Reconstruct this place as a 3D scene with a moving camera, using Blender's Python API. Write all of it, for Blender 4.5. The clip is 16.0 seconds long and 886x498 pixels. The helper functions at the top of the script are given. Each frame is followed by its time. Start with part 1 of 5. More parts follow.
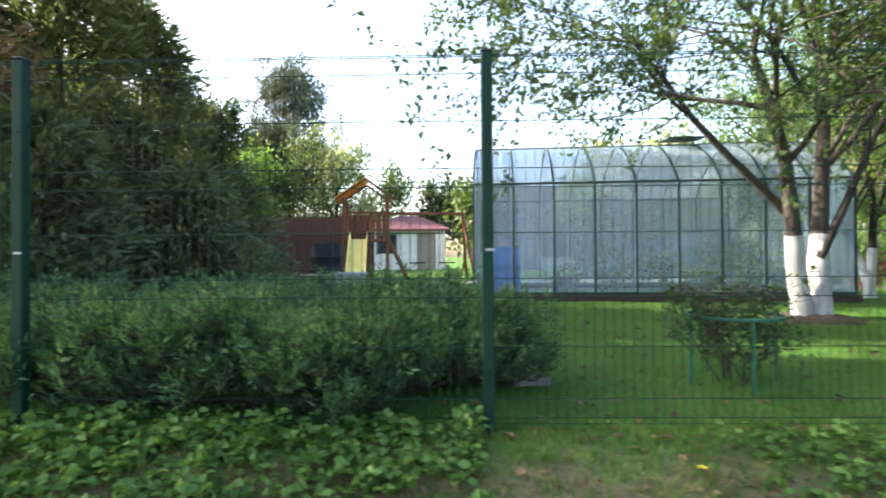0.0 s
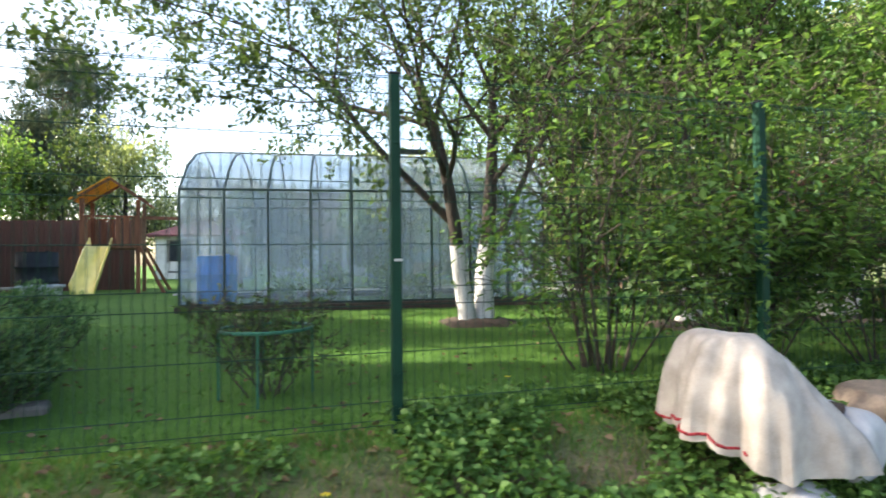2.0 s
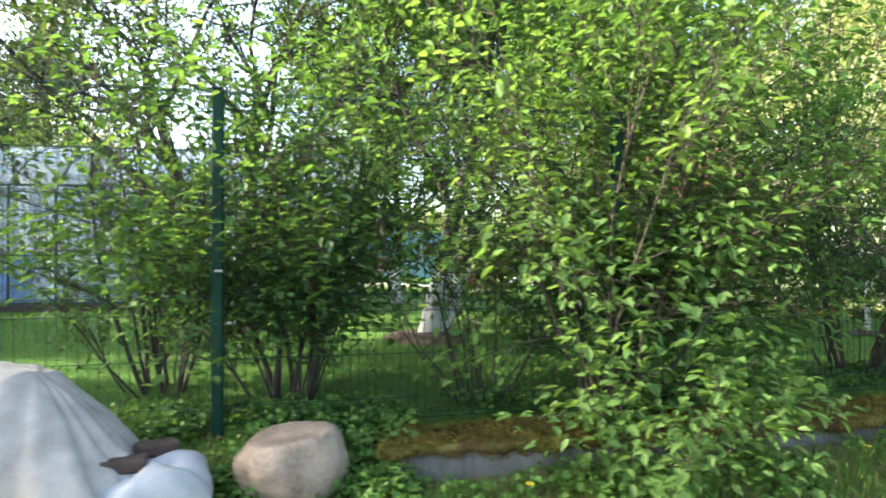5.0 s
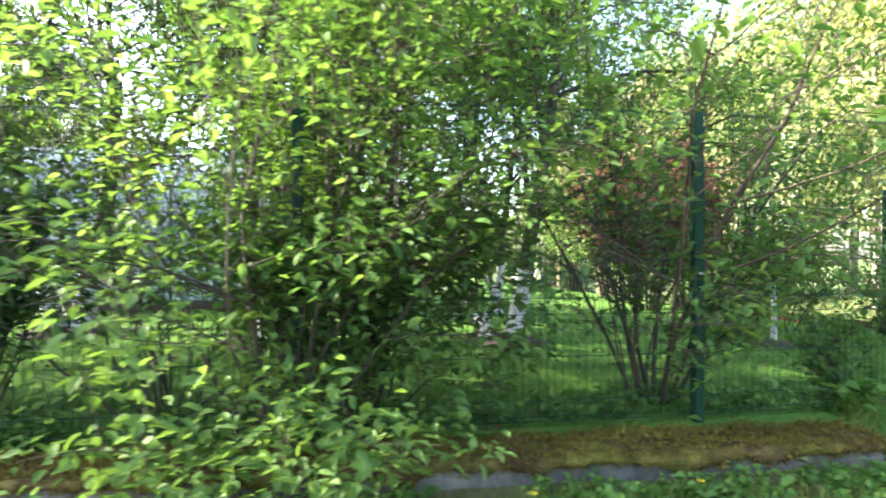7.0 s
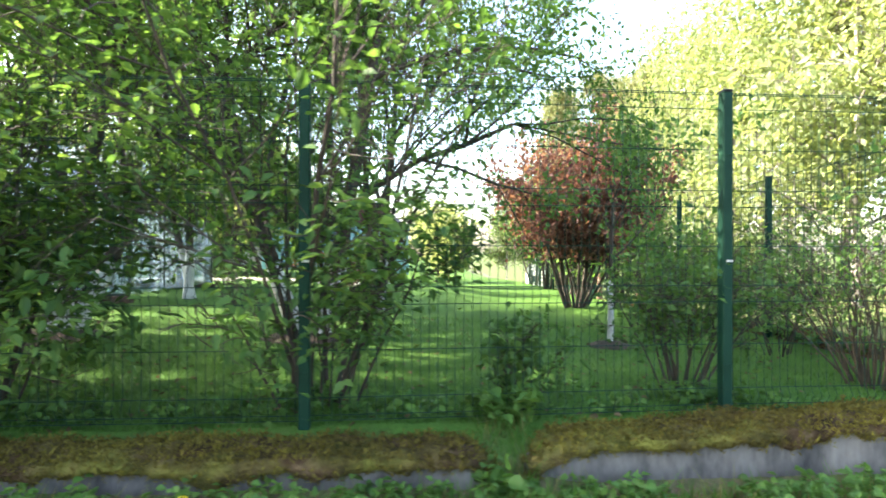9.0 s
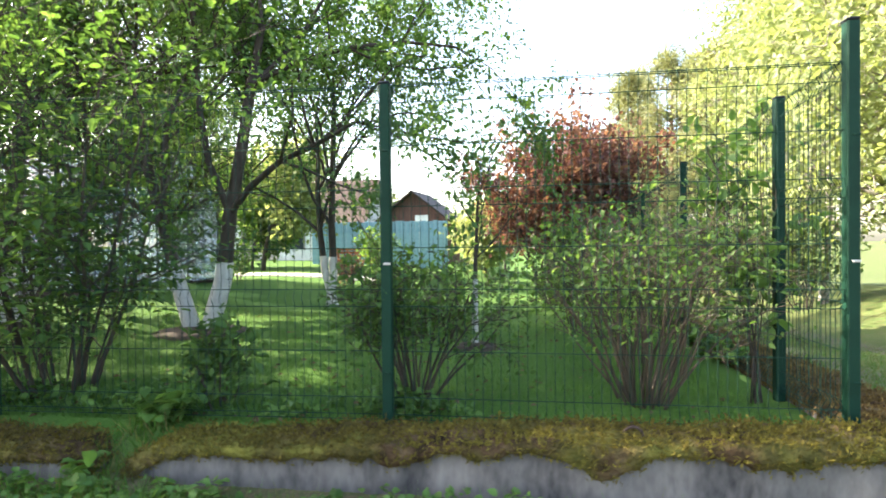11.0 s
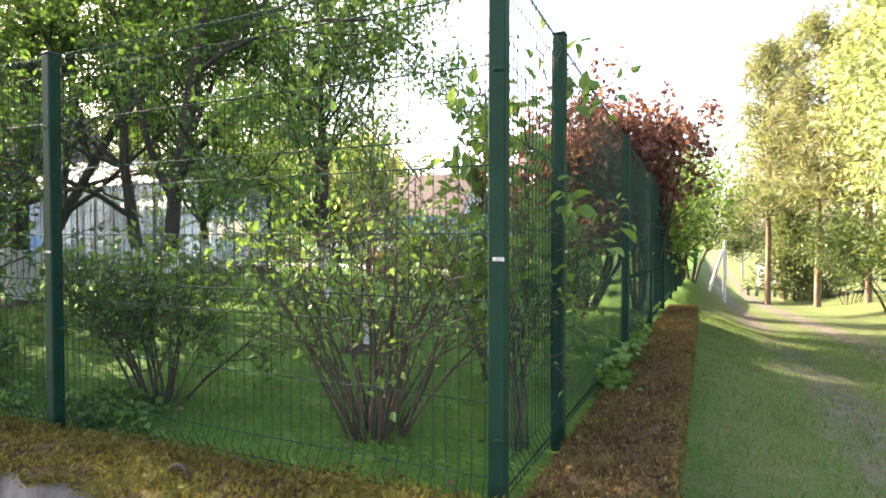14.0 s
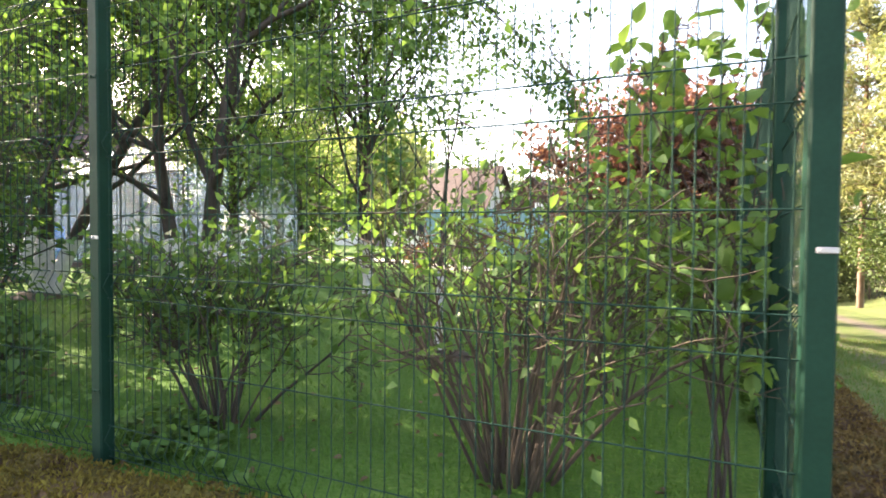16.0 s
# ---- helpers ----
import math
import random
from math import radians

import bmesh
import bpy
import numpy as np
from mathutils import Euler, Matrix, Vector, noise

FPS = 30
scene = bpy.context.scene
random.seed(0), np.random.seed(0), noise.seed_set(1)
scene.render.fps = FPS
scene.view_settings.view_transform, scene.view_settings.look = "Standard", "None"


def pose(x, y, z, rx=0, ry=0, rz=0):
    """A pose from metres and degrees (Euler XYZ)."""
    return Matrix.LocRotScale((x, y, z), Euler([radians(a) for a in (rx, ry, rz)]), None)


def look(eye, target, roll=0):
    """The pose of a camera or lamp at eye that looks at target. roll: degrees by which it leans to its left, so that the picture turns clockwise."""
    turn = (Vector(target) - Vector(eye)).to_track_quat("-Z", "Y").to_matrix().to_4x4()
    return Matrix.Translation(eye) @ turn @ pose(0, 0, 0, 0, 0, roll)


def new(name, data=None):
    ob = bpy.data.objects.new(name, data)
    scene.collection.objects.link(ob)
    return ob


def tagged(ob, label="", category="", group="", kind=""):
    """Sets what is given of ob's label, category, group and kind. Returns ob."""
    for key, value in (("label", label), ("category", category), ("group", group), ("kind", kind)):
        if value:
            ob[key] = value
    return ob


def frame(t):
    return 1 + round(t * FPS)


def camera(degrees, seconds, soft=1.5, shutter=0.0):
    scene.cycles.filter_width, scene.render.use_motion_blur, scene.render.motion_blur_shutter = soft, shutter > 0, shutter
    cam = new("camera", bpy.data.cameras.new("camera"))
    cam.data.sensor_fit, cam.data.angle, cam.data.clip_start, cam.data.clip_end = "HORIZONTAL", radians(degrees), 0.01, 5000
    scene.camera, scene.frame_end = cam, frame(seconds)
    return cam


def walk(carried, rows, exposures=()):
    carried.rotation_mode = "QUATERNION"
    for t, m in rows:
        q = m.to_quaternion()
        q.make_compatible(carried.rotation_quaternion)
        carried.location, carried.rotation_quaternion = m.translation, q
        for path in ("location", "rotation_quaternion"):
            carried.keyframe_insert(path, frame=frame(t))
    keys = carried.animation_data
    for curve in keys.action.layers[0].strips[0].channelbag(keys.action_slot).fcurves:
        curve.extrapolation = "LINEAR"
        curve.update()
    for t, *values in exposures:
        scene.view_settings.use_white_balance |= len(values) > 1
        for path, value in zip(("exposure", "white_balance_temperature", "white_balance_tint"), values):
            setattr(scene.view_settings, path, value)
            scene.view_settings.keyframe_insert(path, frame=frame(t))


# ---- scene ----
cam = camera(79.6, 16.0, 1.7, 0.4)
PATH = [
    (0, (2.337, -2.793, 0.921), (2.286, -0.794, 0.946), -0.4),
    (0.5, (2.853, -2.906, 0.916), (2.914, -0.907, 0.949), -0.3),
    (1, (3.403, -2.96, 0.931), (3.589, -0.969, 0.969), -0.4),
    (1.5, (3.955, -3.005, 0.934), (4.354, -1.046, 0.977), -0.7),
    (2, (4.526, -2.911, 0.946), (5.032, -0.976, 0.988), -0.7),
    (3, (5.518, -3.023, 1.013), (6.067, -1.1, 1.051), -0.6),
    (5.3, (8.517, -3.233, 1.047), (8.9, -1.27, 1.053), 0),
    (5.5, (8.742, -3.234, 1.041), (9.107, -1.268, 1.037), 0),
    (6, (9.288, -3.142, 1.05), (9.629, -1.171, 1.062), 0),
    (6.5, (9.84, -3.078, 1.044), (10.128, -1.099, 1.068), 0),
    (7, (10.418, -3.173, 1.095), (10.701, -1.193, 1.101), 0.0),
    (7.5, (11.169, -3.085, 1.005), (11.423, -1.101, 1.044), -0.0),
    (8, (11.88, -3.04, 1.035), (12.135, -1.057, 1.056), 0.2),
    (8.5, (12.488, -3.066, 1.05), (12.708, -1.079, 1.062), 0.2),
    (9, (13.1, -3.085, 1.02), (13.234, -1.09, 1.02), 0.1),
    (9.5, (13.773, -3.127, 1.02), (13.806, -1.127, 1.018), 0.1),
    (10, (14.49, -3.15, 1.03), (14.414, -1.151, 0.998), 0.1),
    (10.2, (14.783, -3.14, 1.04), (14.679, -1.143, 1.024), -0.1),
    (12.5, (17.155, -2.29, 1.085), (16.53, -0.395, 1.026), -0.5),
    (13, (17.568, -2.025, 1.074), (16.862, -0.155, 1.021), -0.3),
    (13.5, (17.922, -1.765, 1.054), (17.165, 0.085, 0.996), -0.3),
    (14, (18.06, -1.735, 1.024), (17.28, 0.105, 0.982), -0.0),
    (14.5, (17.962, -1.722, 0.983), (17.152, 0.103, 0.938), 0.4),
    (15, (17.69, -1.629, 0.998), (16.868, 0.195, 0.94), 0.8),
    (15.5, (17.435, -1.469, 1.008), (16.608, 0.355, 0.947), 0.4),
    (16, (17.241, -1.362, 0.98), (16.419, 0.459, 0.92), 0.5),
]
EXPOSURES = [(0, 2.38, 6950, 12), (3, 2.17, 7050, 9), (5.5, 2.86, 6950, 6), (7.5, 3.13, 6950, 6), (9, 3.0, 7000, 7), (10, 2.82, 7050, 8), (12.5, 2.78, 7500, 17), (16, 2.98, 7750, 21)]
walk(cam, [(t, look(eye, target, roll)) for t, eye, target, roll in PATH], EXPOSURES)

# ---- sky and sun ----
SUN_AZ, SUN_EL = 80.0, 30.0          # degrees left of +y, degrees up
world = bpy.data.worlds.new("world")
scene.world = world
world.use_nodes = True
wn = world.node_tree.nodes
sky = wn.new("ShaderNodeTexSky")
sky.sky_type, sky.sun_disc = "NISHITA", False
sky.sun_elevation, sky.sun_rotation = radians(SUN_EL), radians(-SUN_AZ)
sky.air_density, sky.dust_density, sky.ozone_density = 1.0, 2.5, 1.0
wn["Background"].inputs["Strength"].default_value = 0.15
world.node_tree.links.new(sky.outputs[0], wn["Background"].inputs[0])
sun_data = bpy.data.lights.new("sun", "SUN")
sun_data.energy, sun_data.angle, sun_data.color = 5.0, radians(0.5), (1.0, 0.93, 0.81)
sun = new("sun", sun_data)
sun.matrix_world = look((0, 0, 0), (math.sin(radians(SUN_AZ)) * math.cos(radians(SUN_EL)),
                                    -math.cos(radians(SUN_AZ)) * math.cos(radians(SUN_EL)), -math.sin(radians(SUN_EL))))


# ---- materials ----
def nodes_of(name):
    m = bpy.data.materials.new(name)
    m.use_nodes = True
    return m, m.node_tree.nodes, m.node_tree.links, m.node_tree.nodes["Principled BSDF"]


def ramp(n, stops):
    r = n.new("ShaderNodeValToRGB")
    while len(r.color_ramp.elements) < len(stops):
        r.color_ramp.elements.new(0.5)
    for e, (p, c) in zip(r.color_ramp.elements, stops):
        e.position, e.color = p, (*c, 1)
    return r


def surface(name, dark, light, scale=6.0, rough=0.8, metal=0.0, bump=0.3, fine=60.0, stretch=(1, 1, 1), spec=0.4, coord="Object"):
    """Two scales of noise between two colours, with fine relief."""
    m, n, l, b = nodes_of(name)
    tc, mp = n.new("ShaderNodeTexCoord"), n.new("ShaderNodeMapping")
    mp.inputs["Scale"].default_value = stretch
    l.new(tc.outputs[coord], mp.inputs[0])
    a, f = n.new("ShaderNodeTexNoise"), n.new("ShaderNodeTexNoise")
    a.inputs["Scale"].default_value, a.inputs["Detail"].default_value = scale, 5
    f.inputs["Scale"].default_value, f.inputs["Detail"].default_value = fine, 3
    l.new(mp.outputs[0], a.inputs[0]), l.new(mp.outputs[0], f.inputs[0])
    add = n.new("ShaderNodeMath")
    add.operation = "MULTIPLY_ADD"
    add.inputs[1].default_value = 0.4
    l.new(f.outputs[0], add.inputs[0]), l.new(a.outputs[0], add.inputs[2])
    r = ramp(n, [(0.45, dark), (0.95, light)])
    l.new(add.outputs[0], r.inputs[0]), l.new(r.outputs[0], b.inputs["Base Color"])
    b.inputs["Roughness"].default_value, b.inputs["Metallic"].default_value = rough, metal
    b.inputs["Specular IOR Level"].default_value = spec
    if bump:
        bp = n.new("ShaderNodeBump")
        bp.inputs["Strength"].default_value, bp.inputs["Distance"].default_value = bump, 0.02
        l.new(add.outputs[0], bp.inputs["Height"]), l.new(bp.outputs[0], b.inputs["Normal"])
    return m


def leafy(name, colours, glow=0.45, rough=0.52, spec=0.25, patch=1.3):
    """Leaves that let light through; each leaf has its own tone."""
    m, n, l, b = nodes_of(name)
    g, oi = n.new("ShaderNodeNewGeometry"), n.new("ShaderNodeTexNoise")
    oi.inputs["Scale"].default_value = patch
    tc = n.new("ShaderNodeTexCoord")
    l.new(tc.outputs["Object"], oi.inputs[0])
    mx = n.new("ShaderNodeMath")
    mx.operation = "MULTIPLY_ADD"
    mx.inputs[1].default_value = 0.6
    l.new(g.outputs["Random Per Island"], mx.inputs[0])
    sub = n.new("ShaderNodeMath")
    sub.operation = "MULTIPLY_ADD"
    sub.inputs[1].default_value, sub.inputs[2].default_value = 0.9, -0.25
    l.new(oi.outputs[0], sub.inputs[0]), l.new(sub.outputs[0], mx.inputs[2])
    k = len(colours) - 1
    r = ramp(n, [(i / k, c) for i, c in enumerate(colours)])
    l.new(mx.outputs[0], r.inputs[0]), l.new(r.outputs[0], b.inputs["Base Color"])
    b.inputs["Roughness"].default_value, b.inputs["Specular IOR Level"].default_value = rough, spec
    t, mix = n.new("ShaderNodeBsdfTranslucent"), n.new("ShaderNodeMixShader")
    warm = n.new("ShaderNodeMix")
    warm.data_type, warm.blend_type = "RGBA", "MULTIPLY"
    warm.inputs[0].default_value = 1.0
    warm.inputs[7].default_value = (1.4, 1.3, 0.7, 1)
    l.new(r.outputs[0], warm.inputs[6]), l.new(warm.outputs[2], t.inputs[0])
    mix.inputs[0].default_value = glow
    l.new(b.outputs[0], mix.inputs[1]), l.new(t.outputs[0], mix.inputs[2])
    l.new(mix.outputs[0], n["Material Output"].inputs[0])
    return m


def moss_material(name="moss", lo=0.42, hi=0.6):
    """Brown dry moss with golden and green cushions and bare dark spots."""
    m, n, l, b = nodes_of(name)
    tc = n.new("ShaderNodeTexCoord")
    tex = []
    for scale, detail in ((2.2, 4), (9.0, 5), (55.0, 3)):
        t = n.new("ShaderNodeTexNoise")
        t.inputs["Scale"].default_value, t.inputs["Detail"].default_value = scale, detail
        l.new(tc.outputs["Object"], t.inputs[0])
        tex.append(t)
    brown = ramp(n, [(0.3, (0.022, 0.014, 0.009)), (0.5, (0.07, 0.043, 0.024)), (0.7, (0.13, 0.088, 0.05))])
    gold = ramp(n, [(0.3, (0.05, 0.05, 0.013)), (0.5, (0.115, 0.112, 0.026)), (0.72, (0.2, 0.188, 0.042))])
    l.new(tex[1].outputs[0], brown.inputs[0]), l.new(tex[1].outputs[0], gold.inputs[0])
    pick = ramp(n, [(lo, (0, 0, 0)), (hi, (1, 1, 1))])
    l.new(tex[0].outputs[0], pick.inputs[0])
    mix = n.new("ShaderNodeMix")
    mix.data_type = "RGBA"
    l.new(pick.outputs[0], mix.inputs[0]), l.new(brown.outputs[0], mix.inputs[6]), l.new(gold.outputs[0], mix.inputs[7])
    l.new(mix.outputs[2], b.inputs["Base Color"])
    b.inputs["Roughness"].default_value, b.inputs["Specular IOR Level"].default_value = 0.97, 0.1
    add, bp = n.new("ShaderNodeMath"), n.new("ShaderNodeBump")
    l.new(tex[1].outputs[0], add.inputs[0]), l.new(tex[2].outputs[0], add.inputs[1])
    bp.inputs["Strength"].default_value, bp.inputs["Distance"].default_value = 1.0, 0.03
    l.new(add.outputs[0], bp.inputs["Height"]), l.new(bp.outputs[0], b.inputs["Normal"])
    return m


M_LILAC = leafy("leaf_lilac", [(0.034, 0.08, 0.026), (0.07, 0.15, 0.042), (0.135, 0.225, 0.066)], 0.5)
M_BRIGHT = leafy("leaf_bright", [(0.062, 0.13, 0.036), (0.105, 0.2, 0.055), (0.17, 0.27, 0.085)], 0.5)
M_APPLE = leafy("leaf_apple", [(0.03, 0.055, 0.022), (0.052, 0.094, 0.032), (0.09, 0.14, 0.046)], 0.35)
# leaf colour paled so that strong sunlight on the trees is painted in
M_YELLOW = leafy("leaf_birch_sunlit", [(0.15, 0.2, 0.1), (0.23, 0.29, 0.145), (0.34, 0.39, 0.21)], 0.5)
M_FAR = leafy("leaf_far", [(0.04, 0.075, 0.03), (0.075, 0.12, 0.042), (0.12, 0.165, 0.06)], 0.35)
M_RED = leafy("leaf_plum", [(0.06, 0.03, 0.034), (0.15, 0.068, 0.07), (0.27, 0.165, 0.13)], 0.5)
M_THUJA = leafy("scale_thuja", [(0.055, 0.085, 0.046), (0.105, 0.145, 0.072), (0.18, 0.21, 0.1)], 0.4, 0.6)
M_RUST = leafy("scale_thuja_rusty", [(0.12, 0.085, 0.062), (0.2, 0.145, 0.098), (0.24, 0.2, 0.11)], 0.4, 0.6)
M_JUNIPER = leafy("needle_juniper", [(0.02, 0.055, 0.027), (0.07, 0.15, 0.066), (0.2, 0.3, 0.125)], 0.3, 0.8, 0.1, 7.0)
M_PINE = leafy("needle_pine", [(0.045, 0.07, 0.058), (0.085, 0.115, 0.092), (0.125, 0.16, 0.125)], 0.15, 0.6)
# needles lightened: the sun on the lane's pines is put into their colour
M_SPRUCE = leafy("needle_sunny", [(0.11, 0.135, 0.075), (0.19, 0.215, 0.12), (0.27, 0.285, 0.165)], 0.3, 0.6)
M_GRASS = leafy("grass_blade", [(0.034, 0.09, 0.014), (0.06, 0.15, 0.024), (0.1, 0.2, 0.04)], 0.4, 0.5)
M_VERGE = leafy("verge_blade", [(0.08, 0.1, 0.03), (0.13, 0.145, 0.045), (0.24, 0.2, 0.1)], 0.4, 0.5)
M_HERB = leafy("leaf_herb", [(0.044, 0.1, 0.026), (0.08, 0.175, 0.04), (0.145, 0.245, 0.064)], 0.35)
M_MOSSY = leafy("moss_tuft", [(0.05, 0.036, 0.016), (0.11, 0.09, 0.022), (0.2, 0.175, 0.035)], 0.2, 0.9, 0.1)
M_MOSSRUST = leafy("brown_moss_tuft", [(0.05, 0.032, 0.015), (0.12, 0.08, 0.034), (0.21, 0.155, 0.058)], 0.2, 0.9, 0.1)
M_BARK = surface("bark", (0.014, 0.011, 0.009), (0.065, 0.05, 0.04), 9, 0.9, 0, 0.8, 50, (1, 1, 0.25))
M_STEM = surface("stem", (0.018, 0.014, 0.011), (0.062, 0.048, 0.037), 12, 0.85, 0, 0.4, 60, (1, 1, 0.3))
M_TWIG = surface("grey_twig", (0.028, 0.02, 0.014), (0.09, 0.066, 0.045), 12, 0.85, 0, 0.4, 60, (1, 1, 0.3))
M_PINEBARK = surface("pine_bark", (0.09, 0.055, 0.038), (0.24, 0.155, 0.11), 7, 0.9, 0, 0.6, 40, (1, 1, 0.3))
M_LIME = surface("whitewash", (0.34, 0.335, 0.33), (0.6, 0.595, 0.585), 9, 0.9, 0, 0.5, 70, (1, 1, 0.4))
M_BIRCHBARK = surface("birch_bark", (0.07, 0.062, 0.055), (0.34, 0.31, 0.28), 5, 0.8, 0, 0.3, 30, (1, 1, 2))
M_GREEN = surface("green_paint", (0.002, 0.02, 0.012), (0.005, 0.036, 0.022), 5, 0.6, 0, 0.08, 90, spec=0.15)
M_HOOP = surface("hoop_paint", (0.008, 0.07, 0.045), (0.015, 0.12, 0.075), 8, 0.45, 0, 0.1)
M_WIRE = surface("green_wire", (0.006, 0.026, 0.019), (0.011, 0.042, 0.03), 8, 0.75, 0, 0, 90, spec=0.15)
M_STEEL = surface("clamp_steel", (0.25, 0.26, 0.26), (0.5, 0.5, 0.49), 40, 0.5, 0.5, 0.1, 90)
M_CONC = surface("old_concrete", (0.024, 0.023, 0.026), (0.2, 0.18, 0.17), 4.0, 0.94, 0, 0.8, 30, (1, 1, 0.4))
M_MOSS = moss_material()
M_MOSSBROWN = moss_material("brown_moss", 0.5, 0.74)
M_STONE = surface("boulder_stone", (0.13, 0.095, 0.07), (0.34, 0.265, 0.21), 5, 0.9, 0, 0.6, 45)
M_SOIL = surface("dug_soil", (0.022, 0.015, 0.011), (0.07, 0.048, 0.034), 12, 0.95, 0, 1.0, 60)
M_SACK = surface("sackcloth", (0.22, 0.195, 0.178), (0.4, 0.365, 0.335), 9, 0.9, 0, 0.25, 160)
M_SACKW = surface("white_sack", (0.26, 0.26, 0.275), (0.46, 0.46, 0.47), 5, 0.7, 0, 0.25, 160)
M_REDTRIM = surface("red_hem", (0.2, 0.01, 0.018), (0.34, 0.022, 0.035), 20, 0.7)
M_BRICK = surface("brown_brick", (0.03, 0.02, 0.016), (0.08, 0.05, 0.04), 14, 0.9, 0, 0.5)
M_ALU = surface("dark_aluminium", (0.012, 0.03, 0.028), (0.03, 0.055, 0.05), 8, 0.45, 0.3, 0.05)
M_BLUE = surface("blue_plastic", (0.0, 0.24, 0.72), (0.0, 0.32, 0.92), 3, 0.4, 0, 0.05)
M_BLACK = surface("black_plastic", (0.008, 0.011, 0.016), (0.025, 0.032, 0.042), 5, 0.75, 0, 0.1, spec=0.2)
M_GREYBOX = surface("grey_plastic", (0.25, 0.28, 0.3), (0.4, 0.43, 0.45), 6, 0.6)
M_PLAYWOOD = surface("stained_timber", (0.10, 0.035, 0.018), (0.26, 0.1, 0.05), 5, 0.7, 0, 0.4, 40, (3, 3, 0.4))
M_CANVAS = surface("orange_canvas", (0.65, 0.2, 0.01), (0.85, 0.36, 0.03), 4, 0.7)
M_SLIDE = surface("yellow_plastic", (0.62, 0.5, 0.1), (0.8, 0.68, 0.2), 4, 0.4, 0, 0.05)
M_BROWNFENCE = surface("brown_boards", (0.055, 0.022, 0.018), (0.15, 0.065, 0.05), 4, 0.7, 0, 0.3, 40, (2, 2, 0.3))
M_PLASTER = surface("white_plaster", (0.6, 0.6, 0.58), (0.82, 0.82, 0.8), 3, 0.9, 0, 0.15)
M_ROOFRED = surface("red_roof_tiles", (0.09, 0.03, 0.035), (0.2, 0.075, 0.08), 6, 0.8, 0, 0.4)
M_ROOFBROWN = surface("brown_roof_sheet", (0.022, 0.011, 0.009), (0.058, 0.031, 0.023), 6, 0.7, 0, 0.3)
M_TEAL = surface("blue_sheet", (0.12, 0.26, 0.36), (0.25, 0.42, 0.52), 4, 0.5, 0.1, 0.1)
M_GREYWOOD = surface("grey_wood", (0.16, 0.14, 0.12), (0.36, 0.33, 0.29), 6, 0.85, 0, 0.4, 40, (1, 1, 4))
M_GLASSDARK = surface("window_glass", (0.02, 0.025, 0.03), (0.05, 0.06, 0.07), 3, 0.08, 0, 0)


def polycarbonate():
    """Milky ribbed sheet: part of the light passes, part is scattered."""
    m, n, l, b = nodes_of("polycarbonate")
    tc, w = n.new("ShaderNodeTexCoord"), n.new("ShaderNodeTexNoise")
    mp = n.new("ShaderNodeMapping")
    mp.inputs["Scale"].default_value = (9, 2, 0.25)
    w.inputs["Scale"].default_value, w.inputs["Detail"].default_value = 1.6, 4
    l.new(tc.outputs["Object"], mp.inputs[0]), l.new(mp.outputs[0], w.inputs[0])
    r = ramp(n, [(0.3, (0.42, 0.5, 0.57)), (0.5, (0.54, 0.62, 0.7)), (0.7, (0.66, 0.73, 0.8))])
    l.new(w.outputs[0], r.inputs[0])
    b.inputs["Roughness"].default_value = 0.2
    oi, own, tint = n.new("ShaderNodeObjectInfo"), n.new("ShaderNodeMix"), None
    tint = ramp(n, [(0.0, (0.78, 0.84, 0.86)), (0.3, (0.95, 0.9, 0.8)), (0.6, (0.80, 0.9, 1.0)), (1.0, (1.0, 1.0, 1.0))])
    l.new(oi.outputs["Random"], tint.inputs[0])
    own.data_type, own.blend_type = "RGBA", "MULTIPLY"
    own.inputs[0].default_value = 1.0
    l.new(r.outputs[0], own.inputs[6]), l.new(tint.outputs[0], own.inputs[7])
    l.new(own.outputs[2], b.inputs["Base Color"])
    t, s, mix, mix2 = (n.new("ShaderNodeBsdfTranslucent"), n.new("ShaderNodeBsdfTransparent"), n.new("ShaderNodeMixShader"), n.new("ShaderNodeMixShader"))
    l.new(own.outputs[2], t.inputs[0])
    s.inputs[0].default_value = (0.88, 0.92, 0.96, 1)
    mix.inputs[0].default_value, mix2.inputs[0].default_value = 0.35, 0.72
    l.new(b.outputs[0], mix.inputs[1]), l.new(t.outputs[0], mix.inputs[2])
    l.new(mix.outputs[0], mix2.inputs[1]), l.new(s.outputs[0], mix2.inputs[2])
    l.new(mix2.outputs[0], n["Material Output"].inputs[0])
    return m


M_POLY = polycarbonate()


